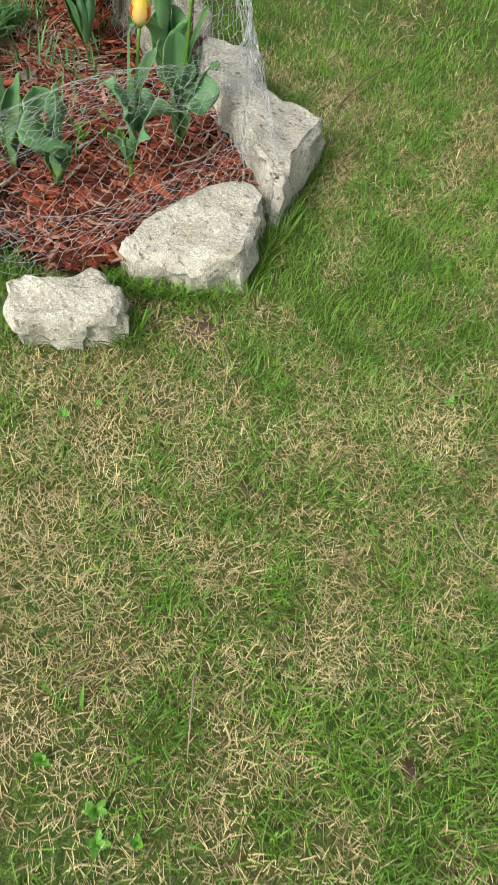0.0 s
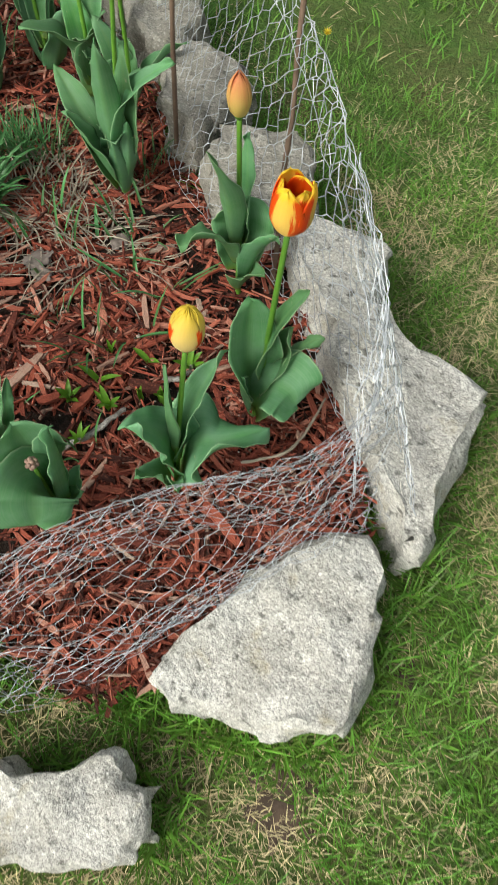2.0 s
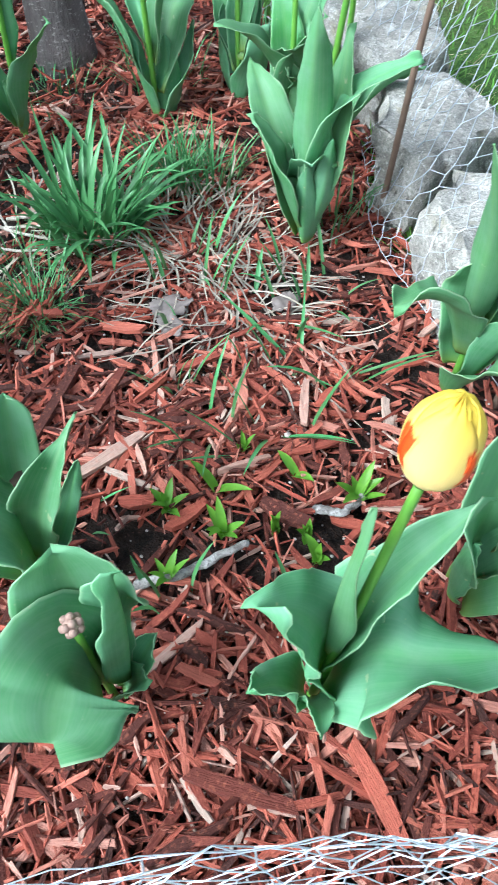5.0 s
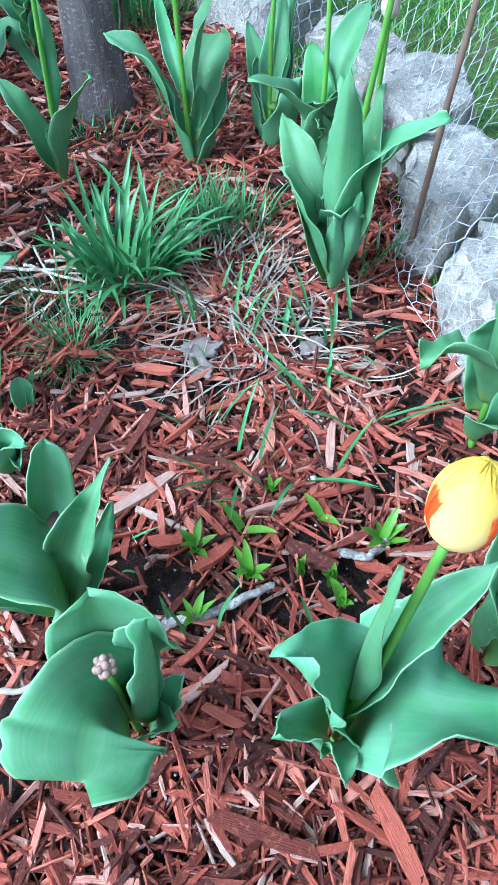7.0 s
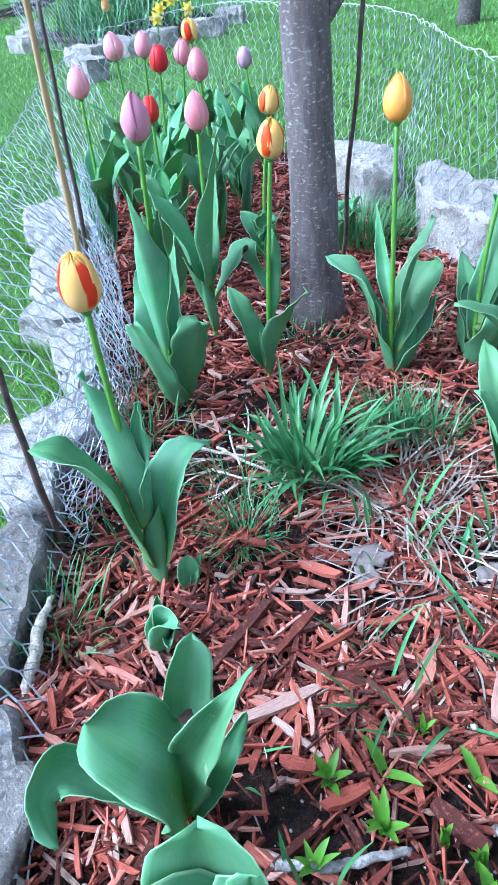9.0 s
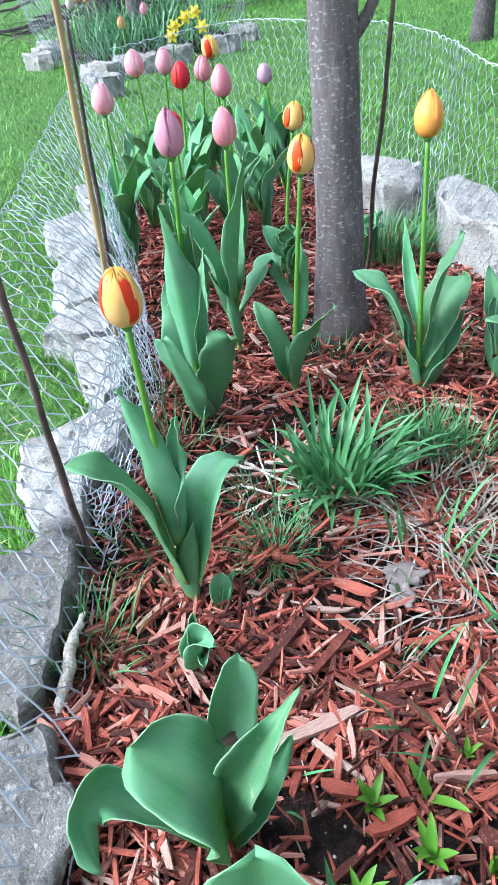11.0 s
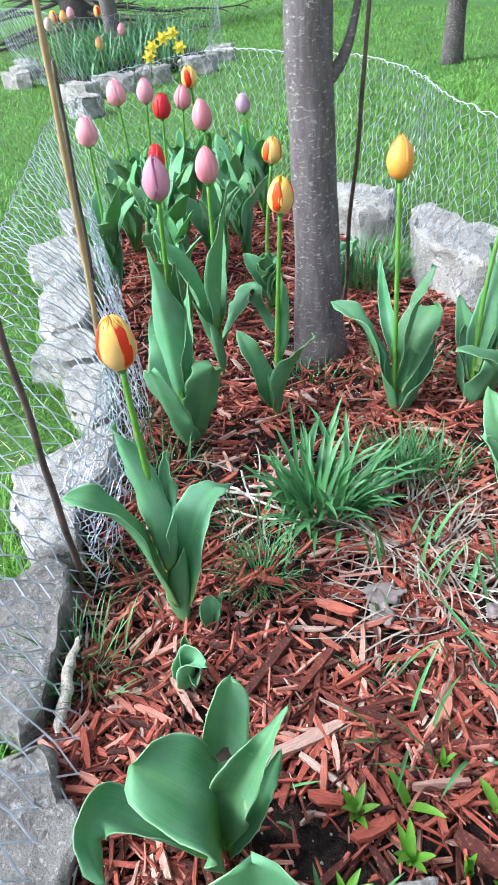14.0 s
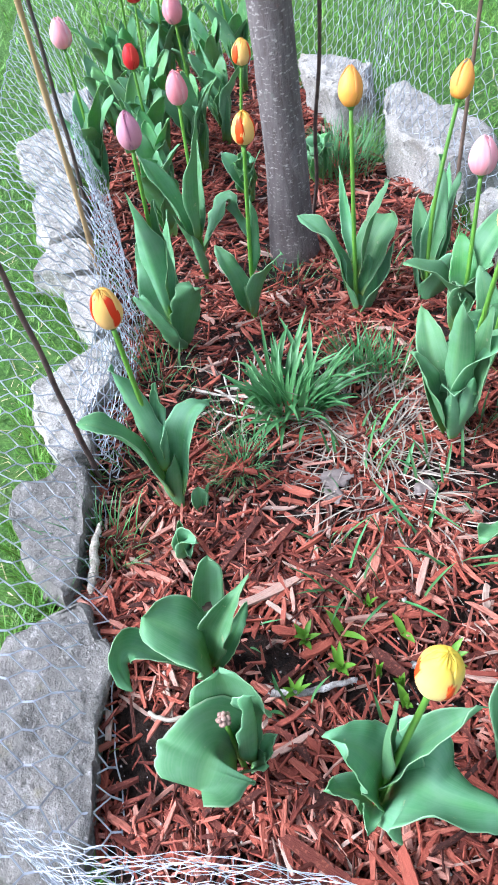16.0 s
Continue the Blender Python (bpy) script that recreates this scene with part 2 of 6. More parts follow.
def lawn_material():
    m = Nodes("lawn_thatch", 0.95, 0.2)
    fine = m.noise(160, 4, 0.7)
    strands = m.noise(1.0, 4, 0.65, m.stretched((220, 60, 60)))
    patches = m.noise(5.5, 4, 0.6)
    far = m.noise(0.8, 3)
    thatch = m.mix(m.level(fine, 0.3, 0.7), (0.040, 0.030, 0.016), (0.22, 0.175, 0.085))
    green = m.mix(m.level(m.noise(90, 4, 0.7), 0.3, 0.7), (0.020, 0.055, 0.010), (0.105, 0.215, 0.040))
    x = m.node("ShaderNodeSeparateXYZ", Vector=m.where())
    away = m.sums("ADD", m.sums("MULTIPLY", x.outputs[0], -0.28), m.sums("MULTIPLY", m.noise(0.7, 3), 0.30))
    fac = m.sums("ADD", m.sums("MULTIPLY", patches, 1.0), m.sums("MINIMUM", m.sums("MAXIMUM", away, 0.17), 0.6))
    c = m.mix(m.level(fac, 0.45, 0.85), thatch, green)
    c = m.mix(m.sums("MULTIPLY", m.level(far, 0.35, 0.7), 0.25), c, (0.12, 0.26, 0.055))
    m.bump(m.sums("ADD", fine, strands), 0.8, 0.01)
    return m.done(c)


LAWN = lawn_material()


def petal_material(name, build):
    m = Nodes(name, 0.42, 0.35)
    uv = m.node("ShaderNodeUVMap").outputs["UV"]
    s = m.node("ShaderNodeSeparateXYZ", Vector=uv)
    across = m.sums("MULTIPLY", m.sums("ABSOLUTE", m.sums("SUBTRACT", s.outputs[0], 0.5)), 2.0)
    along = s.outputs[1]
    stretch = m.node("ShaderNodeMapping", Vector=uv)
    stretch.inputs["Scale"].default_value = (9, 1.1, 1)
    stretch.inputs["Location"].default_value = (3, 7, 0)
    streak = m.noise(1.0, 4, 0.6, stretch.outputs["Vector"])
    m.sideways = s.outputs[0]
    c = build(m, across, along, streak)
    fine = m.node("ShaderNodeMapping", Vector=uv)
    fine.inputs["Scale"].default_value = (60, 2.0, 1)
    lines = m.noise(1.0, 3, 0.6, fine.outputs["Vector"])
    c = m.mix(m.sums("MULTIPLY", m.level(lines, 0.35, 0.7), 0.16), c, m.mix(1.0, c, (0.72, 0.60, 0.55), "MULTIPLY"))
    m.bump(lines, 0.25, 0.0008)
    m.done(m.vary(c, 0.06, 0.006, island=False))
    thin(m, 0.42)
    return m.mat


def flamed(m, across, along, streak):
    """Yellow petal, red along its margins and towards the tip."""
    yellow = m.mix(m.level(along, 0.0, 1.0), (0.93, 0.70, 0.22), (0.95, 0.62, 0.07))
    wobble = m.sums("SUBTRACT", streak, 0.5)
    edge = m.level(m.sums("ADD", across, m.sums("MULTIPLY", wobble, 1.0)), 0.44, 0.56)
    high = m.level(m.sums("ADD", along, m.sums("MULTIPLY", wobble, 0.5)), 0.06, 0.22)
    c = m.mix(m.sums("MULTIPLY", edge, high), yellow, (0.86, 0.085, 0.008))
    return m.mix(m.level(m.sums("ADD", along, m.sums("MULTIPLY", wobble, 0.5)), 0.84, 0.92), c, (0.95, 0.66, 0.05))


def flamed_inside(m, across, along, streak):
    """Red petal with a yellow foot and ragged yellow lip."""
    wobble = m.sums("MULTIPLY", m.sums("SUBTRACT", streak, 0.5), 0.6)
    red = m.mix(m.level(streak, 0.3, 0.7), (0.80, 0.055, 0.006), (0.88, 0.13, 0.010))
    c = m.mix(m.level(m.sums("ADD", along, wobble), 0.30, 0.16), red, (0.93, 0.66, 0.16))
    return m.mix(m.level(m.sums("ADD", along, wobble), 0.86, 0.94), c, (0.95, 0.68, 0.05))


def striped(m, across, along, streak):
    """Yellow petal with a broad red flame on one half."""
    yellow = m.mix(m.level(along, 0.0, 1.0), (0.92, 0.70, 0.28), (0.94, 0.62, 0.12))
    wobble = m.sums("SUBTRACT", streak, 0.5)
    flame = m.level(m.sums("ADD", m.sideways, m.sums("MULTIPLY", wobble, 0.7)), 0.58, 0.66)
    low = m.sums("MULTIPLY", m.level(m.sums("ADD", along, m.sums("MULTIPLY", wobble, 0.4)), 0.93, 0.86), m.level(along, 0.05, 0.16))
    return m.mix(m.sums("MULTIPLY", flame, low), yellow, (0.84, 0.080, 0.010))


def pale_yellow(m, across, along, streak):
    """Soft yellow petal with small red patches low on its margins."""
    yellow = m.mix(m.level(along, 0.1, 0.9), (0.90, 0.76, 0.34), (0.94, 0.74, 0.08))
    wobble = m.sums("SUBTRACT", streak, 0.5)
    spot = m.sums("MULTIPLY", m.level(m.sums("ADD", across, m.sums("MULTIPLY", wobble, 0.9)), 0.62, 0.72), m.level(m.sums("ABSOLUTE", m.sums("ADD", m.sums("SUBTRACT", along, 0.42), m.sums("MULTIPLY", wobble, 0.3))), 0.22, 0.16))
    return m.mix(spot, yellow, (0.86, 0.13, 0.010))


def golden(m, across, along, streak):
    c = m.mix(m.level(streak, 0.35, 0.65), (0.94, 0.53, 0.085), (0.95, 0.47, 0.11))
    return m.mix(m.level(along, 0.22, 0.0), c, (0.90, 0.44, 0.06))


def shades(a, b, edge):
    def build(m, across, along, streak):
        c = m.mix(m.level(streak, 0.3, 0.7), a, b)
        return m.mix(m.sums("MULTIPLY", m.level(across, 0.6, 1.0), 0.8), c, edge)
    return build


def budding(m, across, along, streak):
    return m.mix(m.level(m.sums("ADD", along, m.sums("MULTIPLY", m.sums("SUBTRACT", streak, 0.5), 0.5)), 0.28, 0.95), (0.74, 0.56, 0.17), (0.76, 0.28, 0.13))


PETALS = {
    "flamed": petal_material("red_flamed_yellow_petal", flamed),
    "flamed_inside": petal_material("red_inner_petal", flamed_inside),
    "striped": petal_material("red_striped_yellow_petal", striped),
    "yellow": petal_material("soft_yellow_petal", pale_yellow),
    "golden": petal_material("golden_petal", golden),
    "pink": petal_material("rose_pink_petal", shades((0.82, 0.30, 0.34), (0.87, 0.41, 0.44), (0.90, 0.57, 0.59))),
    "mauve": petal_material("mauve_petal", shades((0.78, 0.42, 0.50), (0.74, 0.35, 0.45), (0.52, 0.20, 0.33))),
    "blush": petal_material("pale_pink_petal", shades((0.86, 0.37, 0.41), (0.89, 0.50, 0.53), (0.92, 0.66, 0.66))),
    "lilac": petal_material("lilac_petal", shades((0.64, 0.40, 0.51), (0.74, 0.56, 0.63), (0.48, 0.24, 0.36))),
    "red": petal_material("red_petal", shades((0.80, 0.045, 0.035), (0.68, 0.028, 0.030), (0.72, 0.06, 0.04))),
    "bud": petal_material("orange_bud_petal", budding),
    "white": petal_material("white_bud_petal", shades((0.70, 0.64, 0.56), (0.74, 0.58, 0.52), (0.78, 0.72, 0.66))),
    "daffodil": petal_material("daffodil_petal", shades((0.88, 0.70, 0.03), (0.85, 0.60, 0.02), (0.90, 0.74, 0.06))),
}


# ---- building helpers ----
rng = random.Random(7)


def mesh_of(name, verts, faces, material, smooth=False, uvs=None):
    me = bpy.data.meshes.new(name)
    me.from_pydata([tuple(v) for v in verts], [], faces)
    if uvs is not None:
        layer = me.uv_layers.new(name="UVMap")
        index = np.zeros(len(me.loops), dtype=np.int32)
        me.loops.foreach_get("vertex_index", index)
        layer.data.foreach_set("uv", np.asarray(uvs, dtype=np.float32)[index].ravel())
    if material:
        me.materials.append(material)
    if smooth:
        me.polygons.foreach_set("use_smooth", np.ones(len(me.polygons), dtype=bool))
    return me


def thing(name, me, label, category, group="", kind="", at=None):
    ob = new(name, me)
    if at is not None:
        ob.matrix_basis = at
    return tagged(ob, label, category, group, kind)


def part(name, me, parent, label="", at=None):
    ob = new(name, me)
    ob.parent = parent
    if at is not None:
        ob.matrix_basis = at
    if label:
        tagged(ob, label)
    return ob


def away(x, y):
    """How far along the bed a place lies."""
    return min(max(-0.87 * (x - 0.2) + 0.5 * (y - 0.9), 0.0), 1.3)


def mulch_z(x, y):
    return -0.06 - 0.03 * away(x, y) + 0.010 * (noise.noise((x * 5, y * 5, 0.3)))


def lawn_z(x, y):
    return -0.10 - 0.012 * away(x, y) + 0.010 * noise.noise((x * 2.2, y * 2.2, 4.0)) + 0.05 * noise.noise((x * 0.25, y * 0.25, 9.0)) * min(1, abs(x) / 6)


def inside(x, y, poly):
    c = False
    for (x0, y0), (x1, y1) in zip(poly, poly[1:] + poly[:1]):
        if (y0 > y) != (y1 > y) and x < (x1 - x0) * (y - y0) / (y1 - y0) + x0:
            c = not c
    return c


def spline(points, t):
    """Catmull-Rom through the points, t from 0 to 1."""
    n = len(points) - 1
    i = min(int(t * n), n - 1)
    f = t * n - i
    p = [Vector(points[min(max(k, 0), n)]) for k in (i - 1, i, i + 1, i + 2)]
    return 0.5 * ((2 * p[1]) + (p[2] - p[0]) * f + (2 * p[0] - 5 * p[1] + 4 * p[2] - p[3]) * f * f + (3 * p[1] - p[0] - 3 * p[2] + p[3]) * f ** 3)


def tube(points, radii, sides=8, cap=True):
    """Verts and faces of a tapered tube along the points."""
    verts, faces = [], []
    pts = [Vector(p) for p in points]
    for i, p in enumerate(pts):
        d = (pts[min(i + 1, len(pts) - 1)] - pts[max(i - 1, 0)]).normalized()
        a = d.orthogonal().normalized() if i == 0 else (a - d * a.dot(d)).normalized()
        b = d.cross(a)
        r = radii[i] if hasattr(radii, "__len__") else radii
        for k in range(sides):
            w = 2 * math.pi * k / sides
            verts.append(p + r * (a * math.cos(w) + b * math.sin(w)))
    for i in range(len(pts) - 1):
        for k in range(sides):
            q = (k + 1) % sides
            faces.append((i * sides + k, i * sides + q, (i + 1) * sides + q, (i + 1) * sides + k))
    if cap:
        faces.append(tuple(range(sides))[::-1])
        faces.append(tuple(range((len(pts) - 1) * sides, len(pts) * sides)))
    return verts, faces


BED = [(0.14, 1.00), (0.22, 1.17), (0.18, 1.31), (0.08, 1.42), (0.02, 1.48), (-0.03, 1.55), (-0.13, 1.57), (-0.22, 1.65), (-0.32, 1.72), (-0.37, 1.83), (-0.47, 1.90), (-0.60, 1.98), (-0.74, 2.03), (-0.92, 2.06), (-1.12, 2.11), (-1.40, 2.20),
       (-1.75, 2.30), (-2.02, 2.20), (-2.06, 1.90), (-1.80, 1.70), (-1.52, 1.58), (-1.25, 1.45), (-1.04, 1.385), (-0.88, 1.31), (-0.73, 1.22), (-0.61, 1.135), (-0.42, 1.03), (-0.28, 0.985), (-0.16, 0.91), (0.00, 0.90), (0.07, 0.94)]


def inside_many(x, y, poly):
    c = np.zeros(len(x), dtype=bool)
    for (x0, y0), (x1, y1) in zip(poly, poly[1:] + poly[:1]):
        if y0 != y1:
            c ^= ((y0 > y) != (y1 > y)) & (x < (x1 - x0) * (y - y0) / (y1 - y0) + x0)
    return c


# ---- the ground ----
def ground():
    """One sheet of lawn, fine near the bed and coarse far away."""
    def steps(a, b, c0, c1, fine, far):
        out = list(np.arange(c0, c1 + 1e-6, fine))
        g, s = out[-1], fine
        while g < b:
            s *= 1.25
            g += s
            out.append(g)
        g, s = out[0], fine
        while g > a:
            s *= 1.25
            g -= s
            out.insert(0, g)
        return out
    xs, ys = steps(-300, 300, -2.6, 1.4, 0.06, 1.25), steps(-300, 300, -0.4, 3.0, 0.06, 1.25)
    verts = []
    for y in ys:
        for x in xs:
            z = lawn_z(x, y)
            if inside(x, y, BED):
                z = mulch_z(x, y) - 0.06
            verts.append((x, y, z))
    w = len(xs)
    faces = [(j * w + i, j * w + i + 1, (j + 1) * w + i + 1, (j + 1) * w + i) for j in range(len(ys) - 1) for i in range(w - 1)]
    return thing("ground", mesh_of("ground", verts, faces, LAWN, True), "patchy green and straw coloured lawn round the bed", "lawn", kind="structure")


def soil():
    verts, faces = [], []
    xs, ys = np.arange(-2.14, 0.28, 0.012), np.arange(0.80, 2.42, 0.012)
    w = len(xs)
    for y in ys:
        for x in xs:
            verts.append((x, y, mulch_z(x, y) - 0.010 + 0.007 * noise.noise((x * 30, y * 30, 1)) + 0.005 * noise.noise((x * 95, y * 95, 2))))
    for j in range(len(ys) - 1):
        for i in range(w - 1):
            if inside(xs[i] + 0.006, ys[j] + 0.006, BED):
                faces.append((j * w + i, j * w + i + 1, (j + 1) * w + i + 1, (j + 1) * w + i))
    return thing("flower_bed_soil", mesh_of("flower_bed_soil", verts, faces, SOIL, True), "dark crumbly soil of the raised flower bed", "soil", kind="structure")


ground()
soil()


# ---- edging rocks ----
def rock(poly, height, slope=(0, 0), material=LIMESTONE, label="", seed=0, rough=1.35, bottom=None, size=1.0):
    """A quarried block: an uneven flat top on the outline poly, broken sides."""
    cx, cy = sum(p[0] for p in poly) / len(poly), sum(p[1] for p in poly) / len(poly)
    poly = [(cx + (x - cx) * size, cy + (y - cy) * size) for x, y in poly]
    n = 72
    ring = []
    total = [math.dist(a, b) for a, b in zip(poly, poly[1:] + poly[:1])]
    length = sum(total)
    for k in range(n):
        d = length * k / n
        i = 0
        while d > total[i]:
            d -= total[i]
            i += 1
        a, b = poly[i], poly[(i + 1) % len(poly)]
        f = d / total[i]
        ring.append((a[0] + (b[0] - a[0]) * f - cx, a[1] + (b[1] - a[1]) * f - cy))
    z0 = lawn_z(cx, cy)
    top = height
    low = bottom if bottom is not None else -0.04
    levels = [(0.0, top), (0.12, top), (0.24, top), (0.36, top), (0.47, top), (0.57, top), (0.66, top), (0.74, top), (0.81, top), (0.87, top), (0.925, top - 0.001), (0.965, top - 0.004), (0.99, top - 0.010), (1.01, top - 0.02), (1.02, top * 0.62), (1.025, top * 0.46), (1.02, top * 0.3), (1.01, top * 0.14), (1.0, 0.0), (0.97, low)]
    verts, faces = [], []
    for li, (s, z) in enumerate(levels):
        for (x, y) in ring:
            px, py = x * s, y * s
            pz = z + (slope[0] * px + slope[1] * py if z > top * 0.4 else 0)
            o = Vector((px * 9 + seed * 3.1, py * 9, pz * 9))
            fine = Vector((px * 32 + seed, py * 32, pz * 40))
            edge = 1.0 if s > 0.9 else 0.55
            jag = noise.hetero_terrain(Vector((px * 26 + seed, py * 26, pz * 30)), 0.6, 2.2, 3, 0.4)
            chunk = Vector((px, py, 0)).normalized() * (noise.cell(Vector((px * 22 + seed, py * 22, pz * 20))) - 0.5) * 0.005 if s > 0.9 else Vector((0, 0, 0.004 * (jag - 0.5)))
            v = Vector((px, py, pz)) + rough * (noise.noise_vector(o) * 0.013 * edge + noise.noise_vector(fine) * 0.0065 * edge + chunk)
            verts.append(v)
    m = len(levels)
    for li in range(m - 1):
        for k in range(n):
            q = (k + 1) % n
            faces.append((li * n + k, (li + 1) * n + k, (li + 1) * n + q, li * n + q))
    me = mesh_of("edging_rock", verts, faces, material)
    bm = bmesh.new()
    bm.from_mesh(me)
    bmesh.ops.remove_doubles(bm, verts=bm.verts, dist=0.0008)
    bmesh.ops.recalc_face_normals(bm, faces=bm.faces)
    bm.to_mesh(me)
    bm.free()
    me.polygons.foreach_set("use_smooth", np.ones(len(me.polygons), dtype=bool))
    me.set_sharp_from_angle(angle=radians(38))
    return thing("edging_rock", me, label, "rock", "rocks edging the bed", at=pose(cx, cy, z0))


PALE = "pale rough limestone block edging the flower bed"
GREY = "weathered grey limestone block edging the flower bed"
ROCKS = [
    ([(0.061, 0.945), (0.078, 1.003), (0.159, 1.133), (0.201, 1.180), (0.232, 1.182), (0.264, 1.155), (0.268, 1.075), (0.283, 0.985), (0.20, 0.955), (0.098, 0.930)], 0.085, (0.02, 0.04), LIMESTONE, "large pale triangular limestone block on the grass", 1),
    ([(0.075, 1.391), (0.095, 1.457), (0.143, 1.474), (0.174, 1.440), (0.261, 1.424), (0.297, 1.401), (0.291, 1.357), (0.283, 1.26), (0.290, 1.20), (0.282, 1.162), (0.265, 1.163), (0.242, 1.212), (0.194, 1.266), (0.118, 1.356)], 0.108, (0, 0), LIMESTONE, "large pale wedge-shaped limestone block under chicken wire", 2),
    ([(-0.052, 0.785), (-0.039, 0.816), (-0.011, 0.814), (0.035, 0.831), (0.074, 0.862), (0.097, 0.846), (0.118, 0.850), (0.131, 0.815), (0.118, 0.795), (0.036, 0.762), (-0.001, 0.730), (-0.030, 0.748)], 0.078, (0, 0), LIMESTONE, "white bone-shaped limestone block lying on the grass", 3),
    ([(-0.018, 1.525), (-0.008, 1.557), (0.060, 1.572), (0.118, 1.558), (0.130, 1.500), (0.104, 1.422), (0.071, 1.412), (0.030, 1.450)], 0.115, (0, 0), LIMESTONE, PALE, 4),
    ([(-0.185, 1.600), (-0.193, 1.672), (-0.073, 1.717), (-0.045, 1.690), (-0.006, 1.585), (-0.048, 1.534), (-0.114, 1.533)], 0.118, (0, 0), MIDSTONE, GREY, 5),
    ([(-0.300, 1.670), (-0.340, 1.780), (-0.320, 1.840), (-0.220, 1.815), (-0.183, 1.790), (-0.200, 1.720), (-0.225, 1.640)], 0.122, (0, 0), MIDSTONE, GREY, 6),
    ([(-0.490, 1.930), (-0.440, 1.990), (-0.392, 1.997), (-0.310, 1.890), (-0.305, 1.860), (-0.360, 1.800), (-0.440, 1.850)], 0.120, (0, 0), MIDSTONE, GREY, 7),
    ([(-0.427, 0.930), (-0.414, 1.020), (-0.399, 1.027), (-0.356, 1.022), (-0.302, 1.023), (-0.285, 0.995), (-0.250, 0.964), (-0.165, 0.916), (-0.120, 0.860), (-0.200, 0.800), (-0.340, 0.850)], 0.062, (0, 0), GREYSTONE, "large flat grey limestone block under chicken wire", 8),
    ([(-0.630, 1.030), (-0.622, 1.125), (-0.595, 1.132), (-0.513, 1.085), (-0.440, 1.030), (-0.428, 1.000), (-0.475, 0.986), (-0.569, 0.990)], 0.064, (0, 0), GREYSTONE, GREY, 9),
    ([(-0.840, 1.130), (-0.855, 1.220), (-0.850, 1.298), (-0.820, 1.300), (-0.735, 1.250), (-0.700, 1.178), (-0.630, 1.150), (-0.636, 1.098), (-0.735, 1.098)], 0.066, (0, 0), MIDSTONE, "flat grey limestone block under chicken wire", 10),
    ([(-1.030, 1.285), (-1.055, 1.330), (-1.013, 1.372), (-0.930, 1.345), (-0.870, 1.305), (-0.872, 1.266), (-0.930, 1.262)], 0.068, (0, 0), MIDSTONE, GREY, 11),
    ([(-1.150, 1.270), (-1.225, 1.345), (-1.180, 1.405), (-1.080, 1.395), (-1.050, 1.365), (-1.075, 1.310)], 0.070, (0, 0), MIDSTONE, GREY, 12),
    ([(-1.485, 1.420), (-1.510, 1.510), (-1.390, 1.510), (-1.240, 1.440), (-1.225, 1.400), (-1.235, 1.352), (-1.307, 1.342)], 0.070, (0, 0), MIDSTONE, GREY, 13),
    ([(-1.770, 1.480), (-1.800, 1.590), (-1.663, 1.650), (-1.520, 1.590), (-1.520, 1.500), (-1.605, 1.444)], 0.070, (0, 0), MIDSTONE, GREY, 14),
    ([(-1.998, 1.656), (-1.938, 1.798), (-1.730, 1.725), (-1.800, 1.620)], 0.072, (0, 0), MIDSTONE, GREY, 15),
    ([(-1.125, 2.196), (-1.127, 2.255), (-1.021, 2.231), (-0.805, 2.201), (-0.710, 2.116), (-0.740, 2.041), (-0.878, 2.036), (-1.000, 2.071)], 0.112, (0, 0), MIDSTONE, "rough grey limestone block with chicken wire over it", 16),
    ([(-0.653, 1.980), (-0.660, 2.040), (-0.555, 2.055), (-0.485, 1.990), (-0.493, 1.910), (-0.565, 1.940)], 0.112, (0, 0), MIDSTONE, GREY, 17),
    ([(-1.500, 2.235), (-1.420, 2.270), (-1.250, 2.290), (-1.165, 2.185), (-1.210, 2.105), (-1.340, 2.145)], 0.108, (0, 0), MIDSTONE, GREY, 18),
]
for r in ROCKS:
    rock(*r, rough=1.45 if r[5] < 8 or r[5] > 15 else 1.0)


